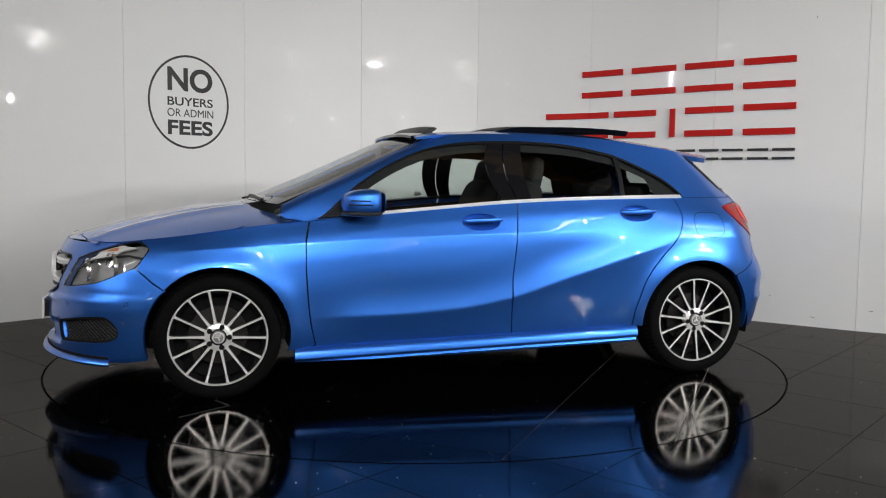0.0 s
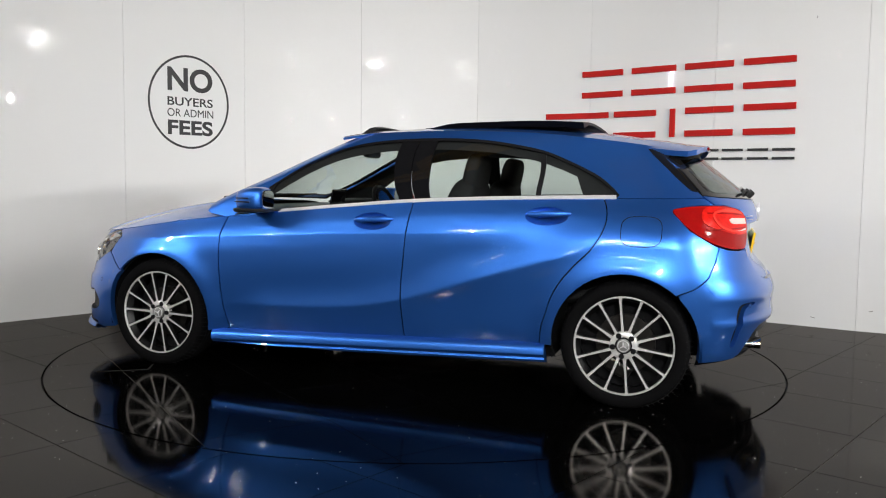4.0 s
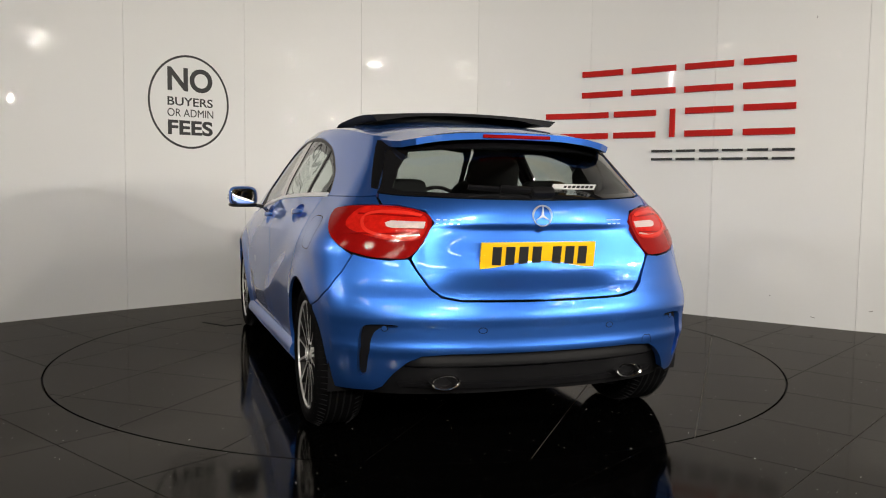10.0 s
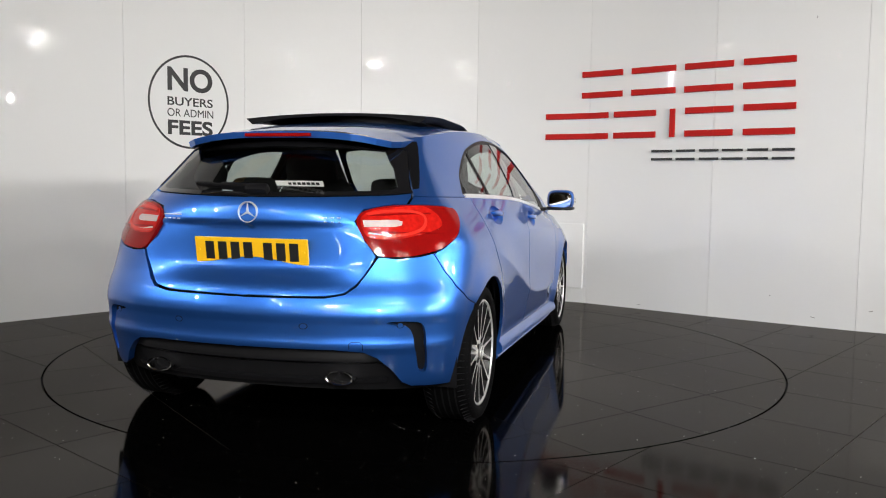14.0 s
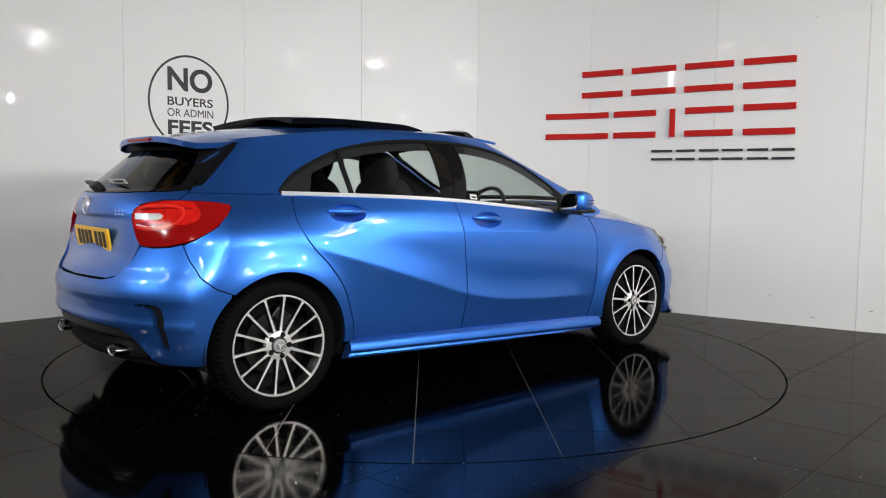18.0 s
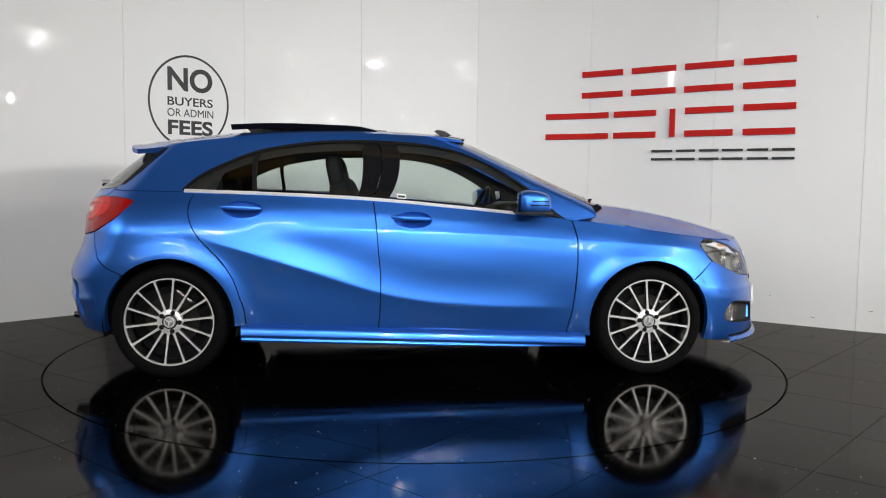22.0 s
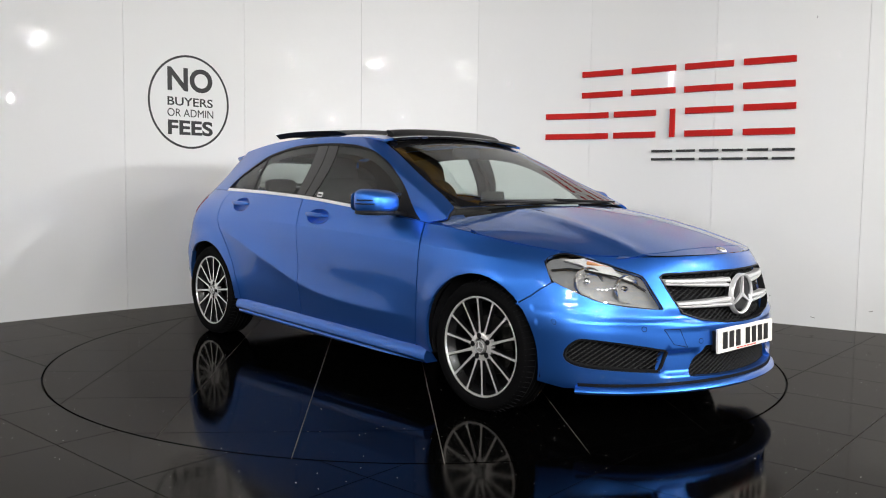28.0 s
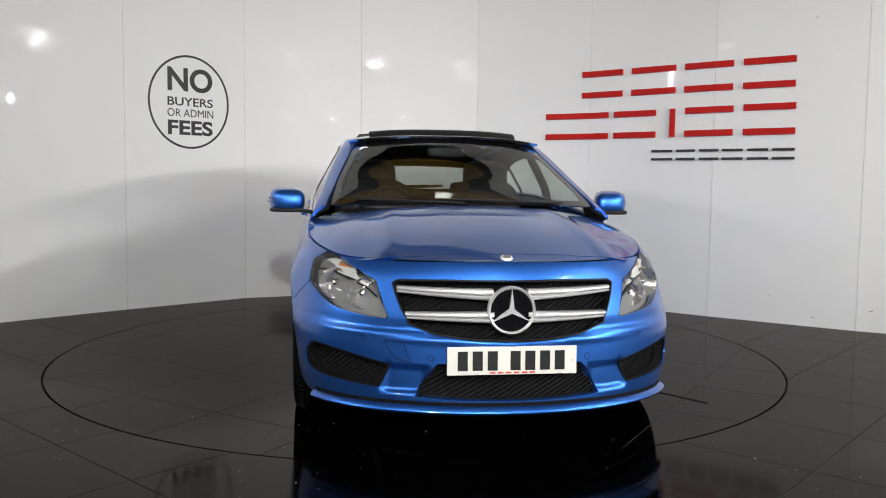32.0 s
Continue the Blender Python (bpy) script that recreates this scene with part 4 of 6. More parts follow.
def sliver(line, surface, width, lift, thick=0.006):
    """A raised strip along a line of chart points."""
    a, b = [], []
    n = len(line)
    for i, p in enumerate(line):
        q0, q1 = line[max(0, i - 1)], line[min(n - 1, i + 1)]
        t = Vector((q1[0] - q0[0], q1[1] - q0[1])).normalized()
        a.append((p[0] - t.y * width / 2, p[1] + t.x * width / 2))
        b.append((p[0] + t.y * width / 2, p[1] - t.x * width / 2))
    return patch(a + b[::-1], surface, gap=0.05, lift=lift, skirt=thick)


def build_glazing():
    # windscreen with a black border
    edge = [("f", 0, 0.985), ("f", 0.3, 0.983), ("f", 0.55, 0.976), ("f", 0.70, 0.970), ("f", 0.695, 1.0), ("f", 0.665, 1.09), ("f", 0.61, 1.20), ("f", 0.565, 1.29), ("f", 0.53, 1.338), ("f", 0.3, 1.362), ("f", 0, 1.368)]
    inn = [("f", 0, 1.335), ("f", 0.3, 1.33), ("f", 0.505, 1.305), ("f", 0.545, 1.265), ("f", 0.585, 1.19), ("f", 0.638, 1.085), ("f", 0.66, 1.02), ("f", 0.64, 1.0), ("f", 0.3, 1.008), ("f", 0, 1.010)]
    data = patch(upp_c(edge) + upp_c(inn), UPP, gap=0.035, lift=-0.003, skirt=0.006)
    skin("windscreen_border", both(data), GLOSS, CAR, "black printed border of windscreen")
    data = patch(upp_c(inn[::-1]), UPP, gap=0.04, lift=-0.003, skirt=0)
    g = skin("windscreen", both(data), WIN, CAR, "clear laminated windscreen")
    g.visible_shadow = False
    # side windows and pillars
    low = lambda x: float(belt(x)) + 0.012
    top = spline(*[(x, z - 0.012) for x, z in DLO[::-1]])

    def pane(x0, x1, lean0, lean1, mat, name, lift, label="", n=10):
        """Between two leaning uprights, from belt to window line."""
        bot = [(x0 + (x1 - x0) * i / n, low(x0 + (x1 - x0) * i / n)) for i in range(n + 1)]
        a0, a1 = x0 + lean0, x1 + lean1
        tp = [(a1 + (a0 - a1) * i / n, float(top(a1 + (a0 - a1) * i / n))) for i in range(n + 1)]
        tp = [(x, max(z, low(x) + 0.002)) for x, z in tp]
        d = patch(uxz(bot + tp), UPP, gap=0.035, lift=lift, skirt=0.004 if mat in (WIN, WINDARK) else 0.012)
        obs = pair(name, d, mat, label)
        for o in obs:
            if mat in (WIN, WINDARK):
                o.visible_shadow = False
    pane(0.63, -0.155, 0.0, 0.045, WIN, "front_door_glass", -0.006, "clear side window")
    pane(0.835, 0.63, -0.02, 0.0, TRIM, "mirror_sail", -0.004, "black mirror triangle")
    pane(-0.155, -0.236, 0.045, 0.028, GLOSS, "door_pillar", -0.003, "gloss black window pillar")
    pane(-0.242, -0.325, 0.028, 0.01, GLOSS, "door_pillar", -0.003, "gloss black window pillar")
    pane(-0.325, -0.885, 0.01, -0.0, WIN, "rear_door_glass", -0.006, "lightly tinted side window")
    pane(-0.885, -0.91, 0.0, 0.0, TRIM, "window_divider", -0.003)
    pane(-0.91, -1.215, 0.0, -0.0, WIN, "quarter_glass", -0.006, "small fixed quarter window")
    # small security sticker low in one front window
    lab = [(-0.105, 1.000), (-0.055, 0.997), (-0.055, 1.024), (-0.105, 1.027)]
    st = skin("glass_sticker", mirrored(patch(uxz(lab), UPP, gap=0.02, lift=-0.003, skirt=0.001)), PAPER, CAR, "small white window sticker")
    skin("print", mirrored(patch(uxz([(-0.100, 1.006), (-0.060, 1.003), (-0.060, 1.014), (-0.100, 1.017)]), UPP, gap=0.02, lift=-0.0015, skirt=0)), INK, st)
    # black surround and bright waist strip
    ring = [(x, z) for x, z in soft(DLO, 5, False)]
    pair("window_seal", sliver(uxz([(x + 0.0, z - 0.006) for x, z in ring]), UPP, 0.016, -0.001), TRIM)
    pair("waist_strip", sliver(xz([(x, z + 0.004) for x, z in belt_run(0.56, -1.285, 26)]), LOW, 0.018, 0.005, 0.009), SATIN, "bright chrome waist strip")
    # tailgate glass
    outer = [("r", 0, 1.022), ("r", 0.3, 1.027), ("r", 0.55, 1.036), ("r", 0.625, 1.045), ("x", -1.655, 1.075), ("x", -1.58, 1.145), ("x", -1.50, 1.225), ("r", 0.52, 1.272), ("r", 0.3, 1.285), ("r", 0, 1.29)]
    # border's top band is deepened to paint in the shade below the spoiler
    inner = [("r", 0, 1.242), ("r", 0.3, 1.237), ("r", 0.46, 1.225), ("r", 0.52, 1.15), ("r", 0.565, 1.065), ("r", 0.54, 1.052), ("r", 0.3, 1.044), ("r", 0, 1.040)]
    data = patch(upp_c(outer) + upp_c(inner), UPP, gap=0.03, lift=-0.002, skirt=0.008)
    skin("tailgate_border", both(data), GLOSS, CAR, "gloss black border of rear window with shade painted along top")
    wing = uxz([(-1.412, 1.272), (-1.46, 1.268), (-1.53, 1.262), (-1.50, 1.225), (-1.585, 1.14), (-1.665, 1.055), (-1.635, 1.060), (-1.605, 1.085), (-1.555, 1.13), (-1.49, 1.193), (-1.44, 1.24)])
    pair("tailgate_side_trim", patch(wing, UPP, gap=0.03, lift=0.0015, skirt=0.003), SUNGLASS, "black trim beside rear window")
    data = patch(upp_c(inner[::-1]), UPP, gap=0.04, lift=-0.002, skirt=0)
    g = skin("rear_window", both(data), WINDARK, CAR, "tinted rear window")
    g.visible_shadow = False


def SPOIL(x, y):
    x, y = np.asarray(x, float), np.asarray(y, float)
    zc = roof_line(np.maximum(x, -1.6)) + np.minimum(0, (x + 1.6)) * 0.10
    return np.stack([x, y, zc + 0.004 - 0.060 * np.clip(np.abs(y) / 0.53, 0, 1.1) ** 3], -1)


def build_rear():
    # spoiler
    o = [(-1.44, 0.0), (-1.42, 0.3), (-1.36, 0.44), (-1.29, 0.535), (-1.36, 0.548), (-1.45, 0.542), (-1.54, 0.528), (-1.605, 0.505), (-1.648, 0.45), (-1.677, 0.34), (-1.692, 0.2), (-1.697, 0.0)]
    data = patch(o, SPOIL, gap=0.03, middle=(1, 0.0), skirt=0.028)
    sp = skin("spoiler", both(data), PAINT, CAR)
    o = [(-1.46, 0.0), (-1.42, 0.44), (-1.40, 0.52), (-1.54, 0.51), (-1.61, 0.47), (-1.645, 0.34), (-1.68, 0.0)]
    data = patch(o, SPOIL, gap=0.05, lift=-0.028, skirt=0)
    skin("spoiler_base", both(data), TRIM, CAR, "black underside of spoiler")
    bm = bmesh.new()
    add_box(bm, 0.012, 0.32, 0.016, pose(-1.6965, 0, 1.289), 0.004)
    part("high_brake_lamp", bm, REDDARK, CAR, "narrow red high brake lamp")
    # tailgate below the glass
    o = low_c([("r", 0, 1.018), ("r", 0.3, 1.022), ("r", 0.55, 1.031), ("r", 0.622, 1.040), ("r", 0.628, 1.02), ("r", 0.622, 0.994), ("r", 0.57, 0.993), ("r", 0.472, 0.971), ("r", 0.445, 0.925), ("r", 0.487, 0.845), ("r", 0.54, 0.782), ("r", 0.52, 0.74), ("r", 0.475, 0.67), ("r", 0.435, 0.637), ("r", 0.36, 0.622), ("r", 0, 0.618)])

    def dish(u, v, p):
        y = np.abs(p[:, 1])
        d = 0.038 * (1 - step(0.895, 0.907, v)) * step(0.645, 0.74, v) * (1 - step(0.15, 0.56, y)) + 0.010 * (1 - step(0.895, 0.905, v)) * (1 - step(0.47, 0.55, y))
        return np.stack([d, 0 * d, 0 * d], -1)
    data = patch(o, LOW, gap=0.02, draw_in=0.002, middle=(0, UN + US + UR), relief=dish)
    skin("tailgate", both(data), PAINT, CAR)
    # lamps
    lamp = soft(low_c(TAIL_LAMP), 5)
    data = patch(lamp, LOW, gap=0.02, draw_in=0.003, lift=0.004, skirt=0.02)
    lamps = pair("tail_lamp", data, REDDARK, "red tail lamp lens")
    inn = soft(low_c([("x", -1.70, 0.978), ("r", 0.57, 0.977), ("r", 0.49, 0.958), ("r", 0.468, 0.925), ("r", 0.50, 0.862), ("r", 0.575, 0.85), ("r", 0.66, 0.86), ("x", -1.70, 0.905)]), 5)
    data = patch(inn, LOW, gap=0.02, lift=0.007, skirt=0.006)
    for s, l in ((0, lamps[0]), (1, lamps[1])):
        skin("brake_lens", mirrored(data) if s else data, REDLENS, l, "bright red lens")
    strip = low_c([("r", 0.475, 0.926), ("r", 0.60, 0.928), ("r", 0.622, 0.920), ("r", 0.62, 0.906), ("r", 0.60, 0.900), ("r", 0.484, 0.900)])
    data = patch(strip, LOW, gap=0.02, lift=0.009, skirt=0.004)
    for s, l in ((0, lamps[0]), (1, lamps[1])):
        skin("reversing_lens", mirrored(data) if s else data, PALELENS, l, "pale reversing light")
    for za, zb, ya in ((0.945, 0.952, 0.49), (0.882, 0.876, 0.50)):
        rib = low_c([("r", ya + 0.15 * k / 8, za + (zb - za) * k / 8) for k in range(9)] + [("x", -1.71, zb)])
        data = sliver(rib, LOW, 0.006, 0.0085, 0.004)
        for s, l in ((0, lamps[0]), (1, lamps[1])):
            skin("lens_rib", mirrored(data) if s else data, REDDARK, l, "dark red dividing rib")
    guide = soft(low_c([("r", 0.487, 0.950), ("r", 0.56, 0.961), ("r", 0.635, 0.961), ("r", 0.685, 0.947), ("r", 0.702, 0.917), ("r", 0.69, 0.887), ("r", 0.64, 0.869), ("r", 0.57, 0.861), ("r", 0.508, 0.866)]), 4, False)
    data = sliver(guide, LOW, 0.011, 0.0095, 0.005)
    for s, l in ((0, lamps[0]), (1, lamps[1])):
        skin("light_guide", mirrored(data) if s else data, REDGUIDE, l, "bright curved light guide")
    glow = low_c([("r", 0.50, 0.872), ("r", 0.57, 0.860), ("r", 0.65, 0.866), ("r", 0.655, 0.873), ("r", 0.57, 0.868), ("r", 0.505, 0.879)])
    data = patch(glow, LOW, gap=0.02, lift=0.0085, skirt=0.003)
    for s, l in ((0, lamps[0]), (1, lamps[1])):
        skin("lens_bar", mirrored(data) if s else data, PALELENS, l, "pale lens bar")
    # bumper
    o = xz(BUMP_R) + low_c([("x", -1.74, 0.806), ("r", 0.70, 0.781), ("r", 0.62, 0.774), ("r", 0.548, 0.780), ("r", 0.524, 0.738), ("r", 0.479, 0.666), ("r", 0.438, 0.633), ("r", 0.36, 0.618), ("r", 0, 0.614)])
    o += low_c([("r", 0, 0.412), ("r", 0.40, 0.410), ("r", 0.515, 0.400), ("r", 0.565, 0.375), ("r", 0.615, 0.325), ("r", 0.65, 0.268), ("r", 0.68, 0.250), ("r", 0.74, 0.246), ("x", -1.70, 0.240)]) + xz(arch(AXLE_R, ARCH, 190, 137))

    def swell(u, v, p):
        d = -0.005 * step(0.505, 0.55, v) * (1 - step(0.57, 0.66, v)) - 0.008 * np.exp(-((v - 0.425) / 0.025) ** 2)
        d = np.where(p[:, 0] < -1.75, d, 0)
        return np.stack([d, 0 * d, 0 * d], -1)
    slot = soft(low_c([("r", 0.728, 0.519), ("r", 0.675, 0.527), ("r", 0.615, 0.525), ("r", 0.615, 0.516), ("r", 0.678, 0.506), ("r", 0.700, 0.47), ("r", 0.709, 0.40), ("r", 0.714, 0.325), ("r", 0.739, 0.318), ("r", 0.748, 0.40), ("r", 0.744, 0.48)]), 4)
    data = patch(o, LOW, [slot], gap=0.016, draw_in=0.002, middle=(0, UN + US + UR), relief=swell, skirt=0.03)
    skin("rear_bumper", both(data), PAINT, CAR)
    pair("bumper_vent", patch(slot, LOW, gap=0.03, lift=-0.022, skirt=0), SHELL, "dark slot in rear bumper")
    # diffuser and tailpipes
    o = low_c([("r", 0, 0.424), ("r", 0.40, 0.422), ("r", 0.52, 0.412), ("r", 0.575, 0.383), ("r", 0.625, 0.33), ("r", 0.64, 0.285), ("r", 0.61, 0.260), ("r", 0.3, 0.256), ("r", 0, 0.256)])

    def tuck(u, v, p):
        d = 0.026 - 0.014 * (1 - step(0.352, 0.412, v)) + 0.03 * step(0.5, 0.62, np.abs(p[:, 1])) + 0.065 * (1 - step(0.340, 0.352, v))
        return np.stack([d, 0 * d, 0 * d], -1)
    data = patch(o, LOW, gap=0.014, middle=(0, UN + US + UR), relief=tuck)
    skin("diffuser", both(data), TRIM, CAR, "black plastic diffuser")
    lip = low_c([("r", 0, 0.268), ("r", 0.34, 0.268), ("r", 0.36, 0.258), ("r", 0.49, 0.258), ("r", 0.51, 0.268), ("r", 0.60, 0.270), ("r", 0.59, 0.252), ("r", 0.3, 0.246), ("r", 0, 0.246)])
    data = patch(lip, LOW, gap=0.03, lift=-0.03, middle=(0, UN + US + UR), skirt=0.06)
    skin("diffuser_lip", both(data), TRIM, CAR)
    for s in (1, -1):
        bm = bmesh.new()
        revolve(bm, [(0.046, 0.06), (0.052, 0.064), (0.054, 0.055), (0.050, -0.06), (0.044, -0.06), (0.045, 0.05), (0.046, 0.06)], 28, pose(-1.925, s * 0.417, 0.292, 0, -90, 0) @ Matrix.Diagonal((0.55, 1.15, 1, 1)))
        pipe = part("tailpipe", bm, CHROME, CAR, "oval chrome tailpipe", True, 50)
        bm = bmesh.new()
        add_cyl(bm, 0.044, 0.044, 0.01, pose(-1.931, s * 0.417, 0.292, 0, -90, 0) @ Matrix.Diagonal((0.55, 1.15, 1, 1)), 24)
        part("pipe_bore", bm, SHELL, pipe)
    # sensors, badges, plate, wiper
    for y, z in ((0.283, 0.505), (0.655, 0.512)):
        u = low_y(y, z, True)
        disc = lambda r: [(u + r * math.cos(k * math.pi / 8), z + r * math.sin(k * math.pi / 8)) for k in range(16)]
        pair("sensor_ring", patch(disc(0.0125), LOW, [disc(0.0100)], gap=0.03, lift=0.0015, skirt=0), SHELL)
        pair("parking_sensor", patch(disc(0.0100), LOW, gap=0.03, lift=0.002, skirt=0.001), PAINT)
    box = low_c([("r", 0.462, 0.418), ("r", 0.462, 0.438), ("r", 0.474, 0.448), ("r", 0.504, 0.447), ("r", 0.516, 0.436), ("r", 0.516, 0.412)])
    inner = low_c([("r", 0.4645, 0.418), ("r", 0.4645, 0.4370), ("r", 0.4750, 0.4455), ("r", 0.5030, 0.4445), ("r", 0.5135, 0.4350), ("r", 0.5135, 0.412)])
    skin("tow_cover_line", mirrored(patch(box + inner[::-1], LOW, gap=0.03, lift=0.010, skirt=0)), SHELL, CAR)
    emblem(-1.966, 0.955, 0.045, -1, 0.007)
    for y, k in ((0.40, 4), (-0.36, 3)):
        bm = bmesh.new()
        for i in range(k):
            yy = y - i * 0.027 + 0.03
            q = LOW(low_y(abs(yy), 0.928, True), 0.928)
            add_box(bm, 0.004, 0.019, 0.004, pose(q[0] - 0.002, yy, 0.937, 0, 0, 14 * (1 if y > 0 else -1)), 0.001)
            add_box(bm, 0.004, 0.019, 0.004, pose(q[0] - 0.002, yy, 0.920, 0, 0, 14 * (1 if y > 0 else -1)), 0.001)
        part("badge", bm, SATIN, CAR, "small chrome badge of plain bars")
    number_plate(-1.937, 0.792, -1, -9, YELLOWPLATE, "yellow rear plate with black bars")
    bm = bmesh.new()
    add_box(bm, 0.04, 0.10, 0.045, pose(-1.920, -0.02, 1.048, 0, -45, 0), 0.012)
    add_box(bm, 0.022, 0.20, 0.030, pose(-1.908, 0.06, 1.058, 4, -40, -9), 0.006)
    add_box(bm, 0.014, 0.33, 0.02, pose(-1.893, 0.13, 1.060, 4, -40, -9), 0.004)
    part("rear_wiper", bm, TRIM, CAR, "black rear wiper", True)
    bm = bmesh.new()
    add_box(bm, 0.002, 0.21, 0.028, pose(-1.872, -0.19, 1.075, 0, -40, 3))
    st = part("window_sticker", bm, PAPER, CAR, "white dealer sticker with plain bars")
    bm = bmesh.new()
    for i in range(9):
        add_box(bm, 0.002, 0.014, 0.012, pose(-1.8745, -0.105 - i * 0.021, 1.075, 0, -40, 3))
    part("print", bm, INK, st)
    # filler flap on one side
    ring = [(-1.418 + 0.098 * math.copysign(abs(math.cos(a)) ** 0.6, math.cos(a)), 0.864 + 0.073 * math.copysign(abs(math.sin(a)) ** 0.6, math.sin(a))) for a in np.linspace(0, 2 * math.pi, 48, endpoint=False)]
    inn = [(-1.418 + (x + 1.418) * 0.965, 0.864 + (z - 0.864) * 0.955) for x, z in ring]
    skin("flap_gap", patch(xz(ring), LOW, [xz(inn)], gap=0.03, lift=0.0008, skirt=0), SHELL, CAR)
    skin("filler_flap", patch(xz(inn), LOW, gap=0.03, lift=0.0012, skirt=0), PAINT, CAR)


def emblem(x, z, r, way, depth):
    """A bright ring with three spokes."""
    m = pose(x, 0, z, 90, 0, 90) if way > 0 else pose(x, 0, z, 90, 0, -90)
    m = m @ pose(0, 0, 0)
    bm = bmesh.new()
    n = 40
    revolve(bm, [(r, -depth), (r, depth * 0.4), (r * 0.95, depth), (r * 0.88, depth * 0.6), (r * 0.86, -depth)], n, m)
    em = part("emblem_ring", bm, SATIN, CAR, "round chrome emblem", True)
    bm = bmesh.new()
    for k in range(3):
        a = math.pi / 2 + k * 2 * math.pi / 3
        c, s = math.cos(a), math.sin(a)
        w = r * 0.105
        prism(bm, [(-s * w, c * w), (c * r * 0.9, s * r * 0.9), (s * w, -c * w)], depth * 1.2, m @ Matrix.Translation((0, 0, depth * 0.3)))
    part("emblem_spoke", bm, SATIN, em)
    return em


def number_plate(x, z, way, tilt, mat, label):
    pl_m = pose(x, 0, z, 0, tilt, 0)
    bm = bmesh.new()
    add_box(bm, 0.012, 0.52, 0.111, pl_m, 0.003)
    plate = part("number_plate", bm, mat, CAR, label)
    y = 0.215
    for k in range(7):
        if k == 4:
            y -= 0.032
        bm = bmesh.new()
        add_box(bm, 0.004, 0.040, 0.076, pl_m @ Matrix.Translation((way * 0.0065, (y - 0.025) * -way * -1 if way > 0 else (y - 0.025), 0)))
        part("bar", bm, INK, plate)
        y -= 0.0595
    bm = bmesh.new()
    for i in range(6):
        add_box(bm, 0.003, 0.022, 0.006, pl_m @ Matrix.Translation((way * 0.0065, 0.08 - i * 0.032, -0.047)))
    part("print", bm, REDINK if way > 0 else INK, plate)
    for s in (-0.22, 0.22):
        bm = bmesh.new()
        add_cyl(bm, 0.006, 0.005, 0.006, pl_m @ pose(way * 0.007, s * 1.1, 0, 0, 90, 0), 10)
        part("screw", bm, mat, plate)


def lattice(poly, surface, pitch, lift, width, thick, slope=1.0):
    """Crossing thin ribs within a chart outline, on the surface."""
    P = np.array(poly)
    lo, hi = P.min(0), P.max(0)
    V, F = [], []
    for sg in (1, -1):
        c0 = lo[1] - slope * hi[0] if sg > 0 else lo[1] + slope * lo[0]
        c1 = hi[1] - slope * lo[0] if sg > 0 else hi[1] + slope * hi[0]
        for c in np.arange(c0, c1, pitch):
            us = np.arange(lo[0], hi[0], 0.012)
            vs = sg * slope * us + c
            ok = inside(poly, np.stack([us, vs], -1))
            for i in range(len(us) - 1):
                if ok[i] and ok[i + 1]:
                    a, b = (surface(us[i], vs[i]), surface(us[i + 1], vs[i + 1]))
                    k = len(V)
                    for q in (a, b):
                        V += [q + np.array([lift - thick, 0, width]), q + np.array([lift, 0, 0]), q + np.array([lift - thick, 0, -width])]
                    F += [(k, k + 1, k + 4, k + 3), (k + 1, k + 2, k + 5, k + 4)]
    return V, F, None


def lattice_pair(name, data, mat, label=""):
    v, f, _ = data
    k = len(v)
    v2 = [a * np.array([1, -1, 1]) for a in v]
    f2 = [tuple(i + k for i in reversed(t)) for t in f]
    return mesh_object(name, list(v) + v2, list(f) + f2, mat, CAR, None, False, label)


